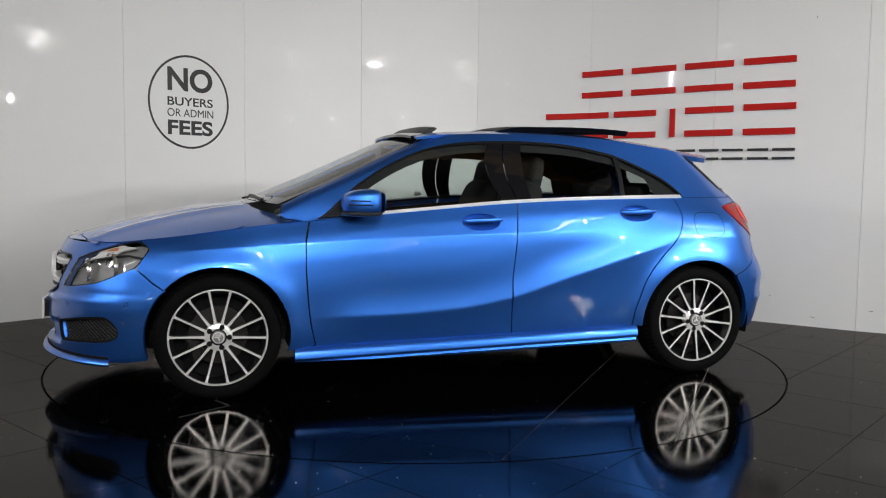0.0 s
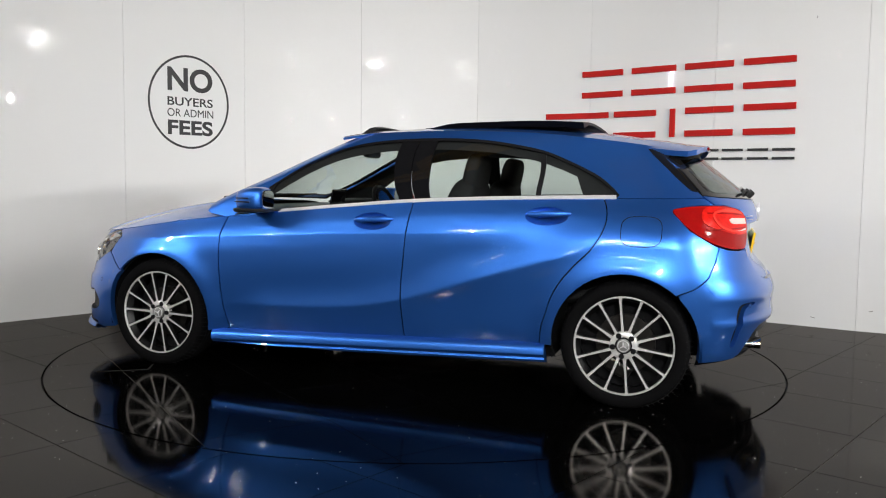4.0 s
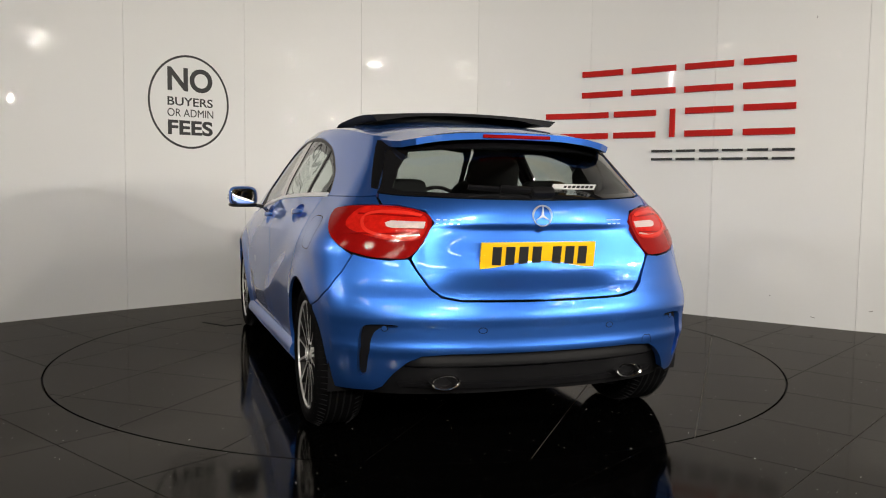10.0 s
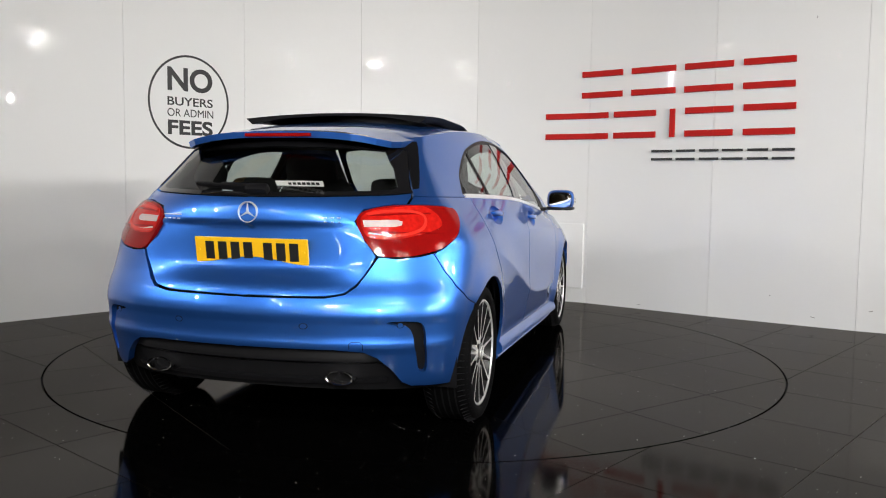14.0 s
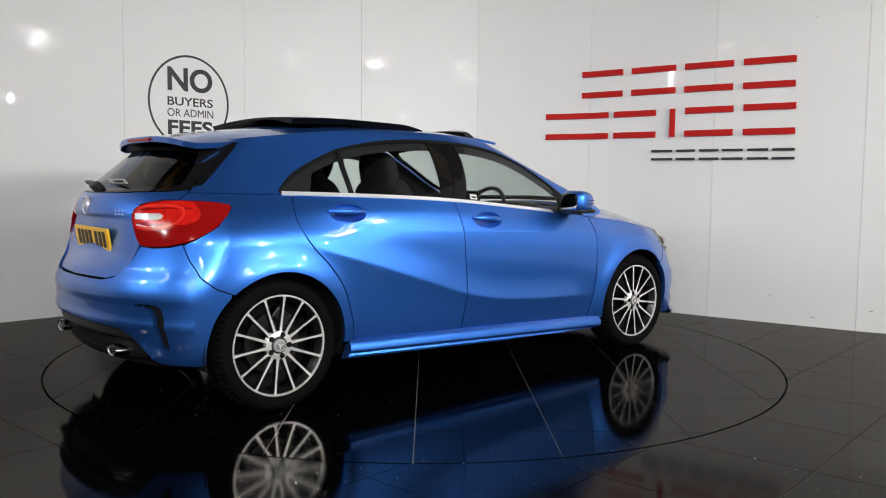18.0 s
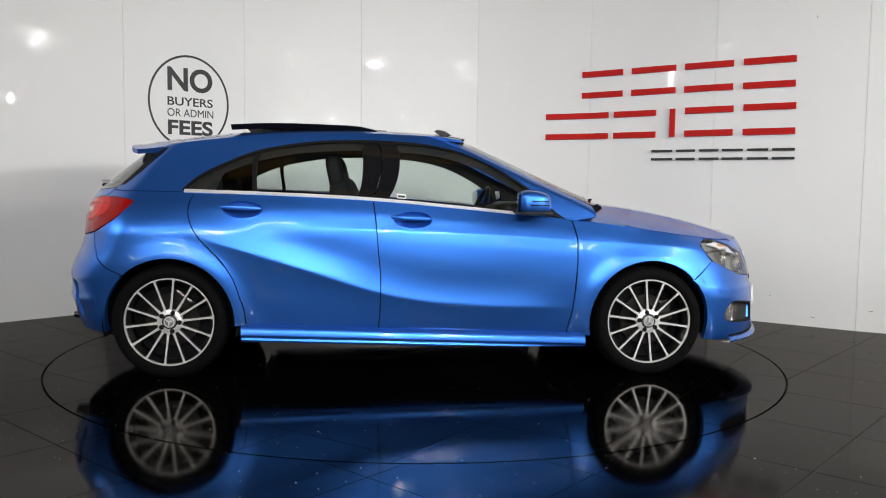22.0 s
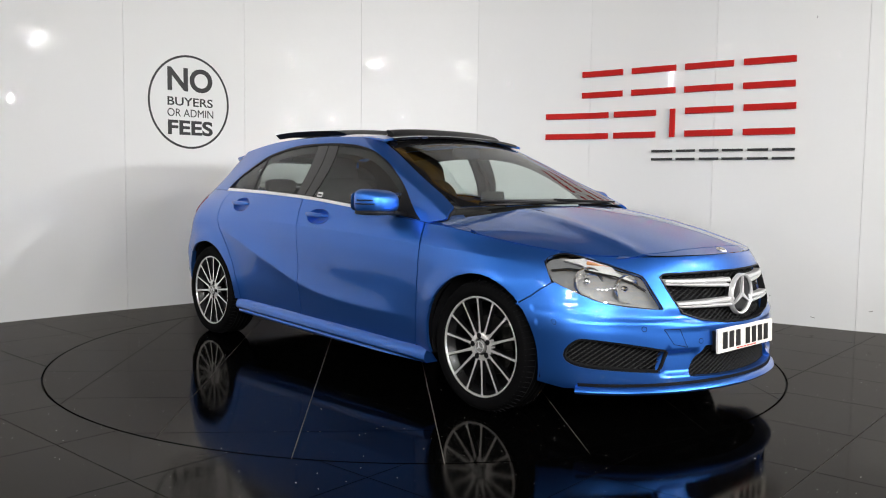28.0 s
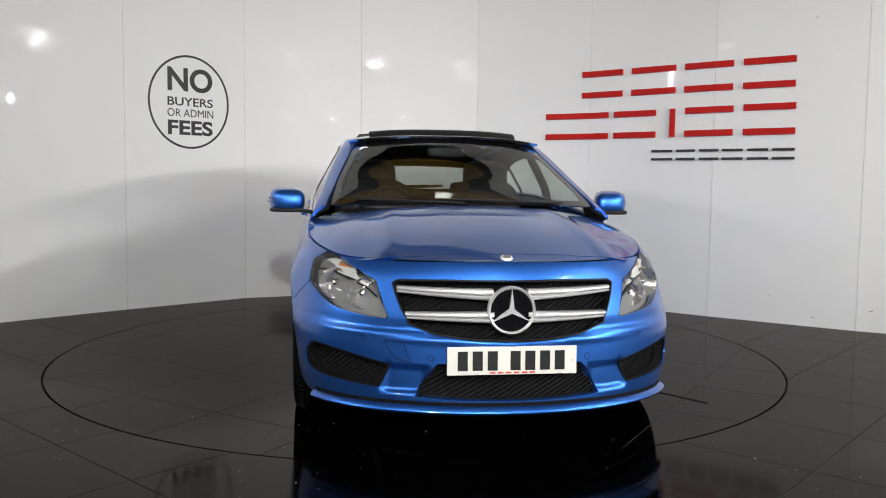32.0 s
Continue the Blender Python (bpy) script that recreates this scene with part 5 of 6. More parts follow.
def build_front():
    # grille: backing, mesh, blades, emblem
    g = low_c(GRILLE)
    wide = shrink(dense(g, 0.05), -0.02)
    wide = [(max(0.0, a), b) for a, b in wide]
    data = patch(wide, LOW, gap=0.04, lift=-0.07, skirt=0)
    skin("grille_backing", both(data), SHELL, CAR)
    lattice_pair("grille_mesh", lattice(wide, LOW, 0.021, -0.045, 0.0022, 0.006, 0.6), MESH, "black honeycomb grille mesh")
    g3 = [q for q in dense(g, 0.03, False)]
    inner = [(0.0 if q[0] < 1e-6 else a, b) for q, (a, b) in zip(g3, shrink(g3, 0.005))]
    inner[0], inner[-1] = (0.0, g3[0][1] - 0.005), (0.0, g3[-1][1] + 0.005)
    data = patch(g + inner[::-1], LOW, gap=0.03, lift=0.002, skirt=0.03)
    skin("grille_frame", both(data), TRIM, CAR)
    for z0, z1, w in ((0.642, 0.655, 0.444), (0.555, 0.555, 0.415)):
        us0, us1 = low_y(0.07, z0, False), low_y(w, z1, False)
        n = 14
        V, F = [], []
        prof = [(-0.03, 0.019), (0.004, 0.019), (0.011, 0.014), (0.012, 0.007), (0.009, 0.003), (-0.010, 0.001), (-0.010, -0.002), (0.009, -0.004), (0.012, -0.008), (0.010, -0.013), (0.003, -0.017), (-0.03, -0.017)]
        for i in range(n + 1):
            k = i / n
            u, zz = us0 + (us1 - us0) * k, z0 + (z1 - z0) * k
            q = LOW(u, zz)
            sc = 1.25 - 0.55 * k
            V += [q + np.array([d - 0.008, 0, h * sc]) for d, h in prof]
        m = len(prof)
        for i in range(n):
            for j in range(m - 1):
                F.append((i * m + j, i * m + j + 1, (i + 1) * m + j + 1, (i + 1) * m + j))
        F.append(tuple(range(m)))
        F.append(tuple(n * m + j for j in reversed(range(m))))
        for s in (1, -1):
            mesh_object("grille_blade", [v * np.array([1, s, 1]) for v in V], [f if s > 0 else f[::-1] for f in F], SATIN, CAR, None, False, "silver grille blade")
    bm = bmesh.new()
    add_cyl(bm, 0.092, 0.088, 0.03, pose(2.203, 0, 0.585, 0, 90, 0), 40)
    part("emblem_disc", bm, GLOSS, CAR, "gloss black emblem disc", True)
    emblem(2.218, 0.585, 0.097, 1, 0.012)
    bm = bmesh.new()
    add_cyl(bm, 0.026, 0.022, 0.006, pose(2.112, 0, 0.7865, 0, 20, 0), 24)
    badge = part("bonnet_badge", bm, SATIN, CAR, "small round chrome badge", True)
    bm = bmesh.new()
    add_cyl(bm, 0.016, 0.015, 0.004, pose(2.1136, 0, 0.7905, 0, 20, 0), 20)
    part("badge_field", bm, HOUSING, badge, "grey badge centre", True)
    # lower grille and side intakes
    lg = low_c(LOW_GRILLE)
    wide = [(max(0.0, a), b) for a, b in shrink(dense(lg, 0.05), -0.012)]
    skin("lower_backing", both(patch(wide, LOW, gap=0.04, lift=-0.06, skirt=0)), SHELL, CAR)
    lattice_pair("lower_mesh", lattice(wide, LOW, 0.019, -0.035, 0.0022, 0.006, 0.6), MESH, "black lower grille mesh")
    fog = soft(low_c(FOG), 4)
    wide = shrink(fog, -0.01)
    pair("intake_backing", patch(wide, LOW, gap=0.04, lift=-0.06, skirt=0), SHELL)
    lattice_pair("intake_mesh", lattice(wide, LOW, 0.019, -0.035, 0.0020, 0.006, 0.6), MESH, "black side intake mesh")
    pair("intake_frame", patch(fog, LOW, [shrink(fog, 0.010)], gap=0.04, lift=-0.006, skirt=0.03), SHELL)
    line = []
    for u in np.linspace(low_x(1.87, 0.2), 0, 40):
        y = LOW(u, 0.2)[1]
        line.append((u, 0.217 - 0.012 * (y / 0.85) ** 2))
    skin("splitter_gap", both(sliver(line, LOW, 0.014, 0.003, 0.006)), SHELL, CAR)
    number_plate(2.248, 0.392, 1, -2, WHITEPLATE, "white front plate with black bars")
    bm = bmesh.new()
    add_box(bm, 0.03, 0.50, 0.09, pose(2.229, 0, 0.392), 0.004)
    part("plate_holder", bm, TRIM, CAR)
    for u, z in ((low_y(0.318, 0.396, False), 0.396), (low_y(0.58, 0.460, False), 0.460), (low_x(1.782, 0.481), 0.481)):
        disc = lambda r: [(u + r * math.cos(k * math.pi / 8), z + r * math.sin(k * math.pi / 8)) for k in range(16)]
        pair("sensor_ring", patch(disc(0.0125), LOW, [disc(0.0100)], gap=0.03, lift=0.001, skirt=0, relief=front_relief), SHELL)
        pair("parking_sensor", patch(disc(0.0100), LOW, gap=0.03, lift=0.0015, skirt=0, relief=front_relief), PAINT)
    cover = low_c([("f", 0.50, 0.457), ("f", 0.425, 0.455), ("f", 0.39, 0.372), ("f", 0.457, 0.388)])
    cover = soft(dense(cover, 0.02), 2)
    skin("tow_cover_line", mirrored(patch(cover, LOW, [shrink(cover, 0.0025)], gap=0.02, lift=0.0008, skirt=0, relief=front_relief)), SHELL, CAR)
    # headlamps
    hl = soft(low_c(HEAD), 4)
    lens = patch(hl, LOW, gap=0.03, draw_in=0.003, lift=0.002, skirt=0.0)
    frame = patch(hl, LOW, [shrink(hl, 0.0035)], gap=0.03, draw_in=0.002, lift=0.0, skirt=0.01)
    bowl_side = patch(hl, LOW, [shrink(hl, 0.003)], gap=0.03, draw_in=0.004, lift=-0.006, skirt=0.05)
    back = patch(shrink(hl, -0.002), LOW, gap=0.03, lift=-0.042, skirt=0)
    for s in (1, -1):
        f = (lambda d: d) if s > 0 else mirrored
        body = skin("headlamp", f(back), HOUSING, CAR, "clear headlamp with chrome reflectors")
        skin("lamp_frame", f(frame), TRIM, body, "dark lamp rim")
        skin("lamp_side", f(bowl_side), HOUSING, body, "pale inner side of lamp")
        for (yy, zz, r, dx) in ((0.59, 0.625, 0.062, -0.012), (0.70, 0.655, 0.066, -0.012)):
            q = LOW(low_y(yy, zz, False), zz)
            ax = 22 if yy < 0.65 else 40
            m = pose(q[0] - 0.035, s * (q[1] - 0.012), zz, 0, 90, s * ax * 0.6)
            bm = bmesh.new()
            revolve(bm, [(0.004, -0.03), (r * 0.45, -0.022), (r * 0.8, -0.005), (r * 0.97, 0.016), (r, 0.018), (r * 1.03, 0.0)], 28, m)
            part("reflector", bm, REFLECTOR, body, "chrome reflector bowl", True, 60)
            bm = bmesh.new()
            bmesh.ops.create_uvsphere(bm, u_segments=16, v_segments=10, radius=0.017, matrix=m @ Matrix.Translation((0, 0, -0.008)))
            part("bulb", bm, CHROME, body, "", True)
        q = LOW(low_x(1.88, 0.725), 0.725)
        bm = bmesh.new()
        add_box(bm, 0.11, 0.04, 0.026, pose(q[0] - 0.022, s * (q[1] - 0.03), 0.722, 0, 12, s * -38), 0.01)
        part("indicator", bm, AMBER, body, "amber indicator bulb", True)
        # sloping bright inner panel above the bowls
        bright = low_c([("x", 1.74, 0.755), ("x", 1.82, 0.765), ("x", 1.90, 0.752), ("f", 0.61, 0.705), ("f", 0.56, 0.665), ("f", 0.60, 0.672), ("f", 0.69, 0.712), ("x", 1.82, 0.735)])
        skin("bright_strip", f(patch(bright, LOW, gap=0.03, lift=-0.014, skirt=0.01)), LAMPPALE, body, "frosted bright strip")
        split = low_c([("x", 1.715, 0.705), ("x", 1.78, 0.715), ("x", 1.85, 0.708), ("f", 0.62, 0.685), ("f", 0.565, 0.655), ("f", 0.53, 0.625)])
        skin("lamp_divider", f(sliver(dense(split, 0.03, False), LOW, 0.007, -0.010, 0.012)), TRIM, body, "black dividing strip")
        l = skin("lens", f(lens), CLEAR, body, "clear plastic lens")
        l.visible_shadow = False


def build_sills():
    """Side skirts with their lower groove."""
    prof = [(0.035, 0.862), (0.022, 0.882), (0.0, 0.892), (-0.022, 0.893), (-0.036, 0.880), (-0.040, 0.868), (-0.052, 0.872), (-0.064, 0.862), (-0.075, 0.80)]
    for s in (1, -1):
        V, F = [], []
        n = 24
        for i in range(n + 1):
            x = 0.975 - (0.975 + 0.962) * i / n
            zt = sill_top(x) - 0.030
            ends = 1 - 0.35 * (max(0, abs(i / n - 0.5) - 0.46) / 0.04)
            V += [np.array([x, s * (y - 0.012), max(0.165, zt + h)]) for h, y in prof]
        m = len(prof)
        for i in range(n):
            for j in range(m - 1):
                f = (i * m + j, i * m + j + 1, (i + 1) * m + j + 1, (i + 1) * m + j)
                F.append(f if s > 0 else f[::-1])
        F += [tuple(range(m))[::-1 if s > 0 else 1], tuple(n * m + j for j in range(m))[::1 if s > 0 else -1]]
        ob = mesh_object("side_skirt", V, F, PAINT, CAR)
        ob.data.set_sharp_from_angle(angle=radians(35))


def blob(bm, c, half, e1=0.6, e2=0.6, nu=28, nv=14, m=None):
    """A rounded box: a superellipsoid."""
    m = (m or Matrix()) @ Matrix.Translation(c)
    pw = lambda v, e: math.copysign(abs(v) ** e, v)
    rows = []
    for j in range(nv + 1):
        b = -math.pi / 2 + math.pi * j / nv
        rows.append([bm.verts.new(m @ Vector((half[0] * pw(math.cos(b), e1) * pw(math.cos(a), e2), half[1] * pw(math.cos(b), e1) * pw(math.sin(a), e2), half[2] * pw(math.sin(b), e1))))
                     for a in [2 * math.pi * i / nu for i in range(nu)]])
    for a, b in zip(rows, rows[1:]):
        for i in range(nu):
            bm.faces.new((a[i], a[(i + 1) % nu], b[(i + 1) % nu], b[i]))
    bmesh.ops.remove_doubles(bm, verts=bm.verts, dist=0.0002)
    return bm


def build_trim():
    for s in (1, -1):
        # door mirrors
        bm = bmesh.new()
        blob(bm, (0.648, s * 0.955, 0.988), (0.098, 0.092, 0.068), 0.55, 0.62, 32, 18)
        for v in bm.verts:
            k = (v.co.x - 0.55) / 0.2
            v.co.y -= s * 0.04 * max(0, k) ** 2
            v.co.z -= 0.022 * max(0, k) ** 2 * (v.co.z > 0.98)
            if v.co.x < 0.558:
                v.co.x = 0.558
        mir = part("door_mirror", bm, PAINT, CAR, "blue door mirror with black base", True, 60)
        bm = bmesh.new()
        blob(bm, (0.648, s * 0.945, 0.928), (0.100, 0.094, 0.014), 0.5, 0.6)
        add_box(bm, 0.10, 0.12, 0.022, pose(0.69, s * 0.84, 0.922, s * 8, 0, s * -8), 0.006)
        part("mirror_base", bm, TRIM, mir, "black mirror base", True)
        bm = bmesh.new()
        blob(bm, (0, 0, 0), (0.003, 0.078, 0.052), 0.5, 0.6, m=pose(0.5535, s * 0.955, 0.985, 0, 0, s * 7))
        part("mirror_glass", bm, MIRROR, mir, "mirror glass", True)
        bm = bmesh.new()
        for dz, w in ((0.008, 0.10), (-0.012, 0.12)):
            add_box(bm, w, 0.006, 0.006, pose(0.668, s * 1.032, 0.985 + dz, 0, 0, s * -18), 0.002)
        part("repeater", bm, TRIM, mir, "dark repeater slots")
        # handles
        for x0, z0 in ((-0.028, 0.886), (-0.966, 0.934)):
            y0 = float(half_width(x0, z0))
            bm = bmesh.new()
            blob(bm, (x0, s * (y0 + 0.019), z0 + 0.004), (0.112, 0.013, 0.0145), 0.7, 0.6)
            for v in bm.verts:
                k = (v.co.x - x0) / 0.118
                v.co.y -= s * 0.016 * k * k
                v.co.z += 0.008 * (-k) * 0.6
            part("door_handle", bm, PAINT, CAR, "body coloured pull handle", True)
        # wipers on the windscreen
    for y0, y1, z0, z1 in ((0.52, -0.08, 0.984, 1.000), (-0.02, -0.58, 0.982, 0.996)):
        a, b = UPP(upp_y(abs(y0), z0, False), z0), UPP(upp_y(abs(y1), z1, False), z1)
        a[1], b[1] = math.copysign(a[1], y0), math.copysign(b[1], y1)
        pa, pb = Vector(a) + Vector((0.014, 0, 0.004)), Vector(b) + Vector((0.012, 0, 0.004))
        bm = bmesh.new()
        d = pb - pa
        m = Matrix.Translation((pa + pb) / 2) @ d.to_track_quat("X", "Z").to_matrix().to_4x4()
        add_box(bm, d.length, 0.018, 0.012, m, 0.004)
        part("windscreen_wiper", bm, TRIM, CAR, "black wiper blade")
    # sunroof glass raised over the roof
    bm = bmesh.new()
    n, k = 12, 16
    bmv = []
    for i in range(n + 1):
        x = -0.16 - 0.90 * i / n
        row = []
        for j in range(k + 1):
            y = -0.50 + 1.0 * j / k
            z = float(roof_line(-0.5)) + 0.020 + 0.020 * (i / n) - 0.030 * (2 * y) ** 2 * 0.8 - 0.045 * max(0, (0.25 - i / n) / 0.25) ** 2 * 0.9 - 0.10 * max(0, i / n - 0.55) ** 2
            row.append((x - 0.05 * (2 * y) ** 2 * 0.2, y, z))
        bmv.append(row)
    top = [[bm.verts.new(v) for v in r] for r in bmv]
    bot = [[bm.verts.new((v[0], v[1] * 0.93, v[2] - 0.014 - 0.016 * max(0, (abs(v[1]) - 0.3) / 0.2))) for v in r] for r in bmv]
    for i in range(n):
        for j in range(k):
            bm.faces.new((top[i][j], top[i + 1][j], top[i + 1][j + 1], top[i][j + 1]))
            bm.faces.new((bot[i][j], bot[i][j + 1], bot[i + 1][j + 1], bot[i + 1][j]))
    for i in range(n):
        for j, fl in ((0, 1), (k, -1)):
            bm.faces.new((top[i][j], bot[i][j], bot[i + 1][j], top[i + 1][j])[::fl])
    for j in range(k):
        for i, fl in ((0, -1), (n, 1)):
            bm.faces.new((top[i][j], bot[i][j], bot[i][j + 1], top[i][j + 1])[::fl])
    part("sunroof_panel", bm, SUNGLASS, CAR, "black glass sunroof panel slid back above roof", True)
    for s in (1, -1):
        bm = bmesh.new()
        add_box(bm, 0.80, 0.02, 0.03, pose(-0.56, s * 0.42, 1.398, 0, 2, 0), 0.004)
        part("sunroof_rail", bm, TRIM, CAR, "black sunroof slide rail")
    # wind deflector
    bm = bmesh.new()
    rows = []
    for j in range(21):
        y = -0.46 + 0.92 * j / 20
        x = 0.275 - 0.05 * (y / 0.46) ** 2
        zb = float(ROOF(x, y)[2])
        rows.append([bm.verts.new(v) for v in ((x, y, zb), (x - 0.05, y, zb + 0.031), (x - 0.085, y, zb + 0.038), (x - 0.10, y, zb + 0.030), (x - 0.06, y, zb))])
    for a, b in zip(rows, rows[1:]):
        for i in range(5):
            bm.faces.new((a[i], b[i], b[(i + 1) % 5], a[(i + 1) % 5]))
    bm.faces.new(rows[0])
    bm.faces.new(rows[-1][::-1])
    part("wind_deflector", bm, TRIM, CAR, "black raised wind deflector", True, 50)


def build_wheel():
    """A wheel whose axle is z and whose face looks to +z, at the origin."""
    R, T = 0.313, 0.112
    bm = bmesh.new()
    revolve(bm, [(0.236, -0.10), (0.238, -0.03), (0.225, 0.0), (0.215, 0.05), (0.236, 0.088), (0.243, 0.094)], 64)
    wheel = part("wheel", bm, DARKRIM, CAR, "multi spoke alloy wheel with black barrel", True)
    bm = bmesh.new()
    revolve(bm, [(0.238, -0.10), (0.262, -0.112), (0.290, -0.106), (0.304, -0.094), (R - 0.001, -0.07), (R, -0.03), (R, 0.03), (R - 0.001, 0.07), (0.304, 0.094), (0.298, 0.102), (0.290, 0.106), (0.272, 0.110), (0.256, 0.108), (0.244, 0.098), (0.240, 0.08)], 96)
    tyre = part("tyre", bm, RUBBER, wheel, "black low profile tyre", True, 50)
    bm = bmesh.new()
    for k in range(72):
        a = 2 * math.pi * k / 72
        add_box(bm, 0.004, 0.003, 0.05, Matrix.Rotation(a, 4, "Z") @ pose(R - 0.0045, 0, 0.082, 0, -32, 0))
        add_box(bm, 0.004, 0.003, 0.05, Matrix.Rotation(a, 4, "Z") @ pose(R - 0.0045, 0, -0.082, 0, 32, 0))
    for zz in (-0.045, -0.015, 0.015, 0.045):
        revolve(bm, [(R + 0.0006, zz - 0.004), (R + 0.0006, zz + 0.004)], 72)
    tagged(part("tread_groove", bm, SHELL, wheel), kind="stuff")
    bm = bmesh.new()
    revolve(bm, [(0.243, 0.080), (0.2455, 0.094), (0.242, 0.099), (0.236, 0.099), (0.234, 0.095), (0.233, 0.091)], 96)
    part("rim_lip", bm, ALLOY, wheel, "bright machined rim lip", True, 50)
    # one spoke mesh, shared
    me = None
    for k in range(14):
        if me is None:
            bm = bmesh.new()
            prof = []
            for r, w, z, d in ((0.050, 0.0095, 0.088, 0.030), (0.080, 0.0070, 0.088, 0.028), (0.13, 0.0056, 0.089, 0.024), (0.19, 0.0052, 0.092, 0.022), (0.225, 0.0062, 0.094, 0.024), (0.238, 0.0100, 0.094, 0.026)):
                prof.append([bm.verts.new(v) for v in ((r, -w, z), (r, w, z), (r, w * 1.25, z - d), (r, -w * 1.25, z - d))])
            for a, b in zip(prof, prof[1:]):
                for i in range(4):
                    f = bm.faces.new((a[i], a[(i + 1) % 4], b[(i + 1) % 4], b[i]))
                    f.material_index = 0 if i == 0 else 1
            ob = part("spoke", bm, ALLOY, wheel)
            ob.data.materials.append(DARKRIM)
            me = ob.data
        else:
            ob = new("spoke", me)
            ob.parent = wheel
        ob.matrix_basis = Matrix.Rotation(2 * math.pi * (k + 0.25) / 14, 4, "Z")
    bm = bmesh.new()
    revolve(bm, [(0.070, 0.060), (0.068, 0.086), (0.064, 0.089), (0.042, 0.089), (0.040, 0.080)], 56)
    part("hub", bm, ALLOY, wheel, "bright alloy hub", True, 40)
    bm = bmesh.new()
    revolve(bm, [(0.042, 0.083), (0.033, 0.083)], 40)
    part("hub_recess", bm, SHELL, wheel, "dark ring round hub cap")
    bm = bmesh.new()
    revolve(bm, [(0.034, 0.080), (0.033, 0.094), (0.027, 0.098), (0.0005, 0.099)], 32)
    cap = part("hub_cap", bm, HOUSING, wheel, "grey hub cap with bright star", True)
    bm = bmesh.new()
    for k in range(3):
        a = math.pi / 2 + k * 2 * math.pi / 3
        c, sn = math.cos(a), math.sin(a)
        prism(bm, [(-sn * 0.004, c * 0.004), (c * 0.024, sn * 0.024), (sn * 0.004, -c * 0.004)], 0.004, Matrix.Translation((0, 0, 0.0995)))
    revolve(bm, [(0.0285, 0.097), (0.0275, 0.100), (0.0255, 0.100), (0.0245, 0.097)], 32)
    part("cap_star", bm, SATIN, cap, "bright star and ring")
    for k in range(5):
        a = 2 * math.pi * (k + 0.25) / 5
        bm = bmesh.new()
        add_cyl(bm, 0.0135, 0.0135, 0.004, pose(0.053 * math.cos(a), 0.053 * math.sin(a), 0.0888), 16)
        part("bolt_hole", bm, SHELL, wheel)
    bm = bmesh.new()
    revolve(bm, [(0.06, 0.015), (0.145, 0.015), (0.145, -0.01), (0.06, -0.01)], 48)
    part("brake_disc", bm, STEEL, wheel, "steel brake disc", True)
    bm = bmesh.new()
    add_box(bm, 0.07, 0.13, 0.07, pose(0.125, 0.03, 0.0), 0.015)
    part("brake_caliper", bm, STEEL, wheel)
    bm = bmesh.new()
    revolve(bm, [(0.0005, -0.05), (0.23, -0.05)], 40)
    part("wheel_back", bm, SHELL, wheel)
    return wheel


def build_wheels():
    first = build_wheel()
    for i, (x, s) in enumerate(((AXLE_F, 1), (AXLE_R, 1), (AXLE_F, -1), (AXLE_R, -1))):
        m = pose(x, s * 0.765, HUB_Z, -90 * s, 0, 0) @ Matrix.Rotation((0.3, 1.1, 0.2, 0.9)[i], 4, "Z")
        if i == 0:
            first.matrix_basis = m
        else:
            copy_thing(first, m)
        # wheel housing
        bm = bmesh.new()
        rows = []
        for k in range(25):
            a = math.radians(-14 + 208 * k / 24)
            rows.append([bm.verts.new((x + (ARCH + 0.014) * math.cos(a), s * y, HUB_Z + (ARCH + 0.014) * math.sin(a))) for y in (0.838, 0.70, 0.50)] + [bm.verts.new((x, s * 0.49, HUB_Z))])
        for a, b in zip(rows, rows[1:]):
            for j in range(3):
                bm.faces.new((a[j], a[j + 1], b[j + 1], b[j]))
        part("wheel_housing", bm, SHELL, CAR)


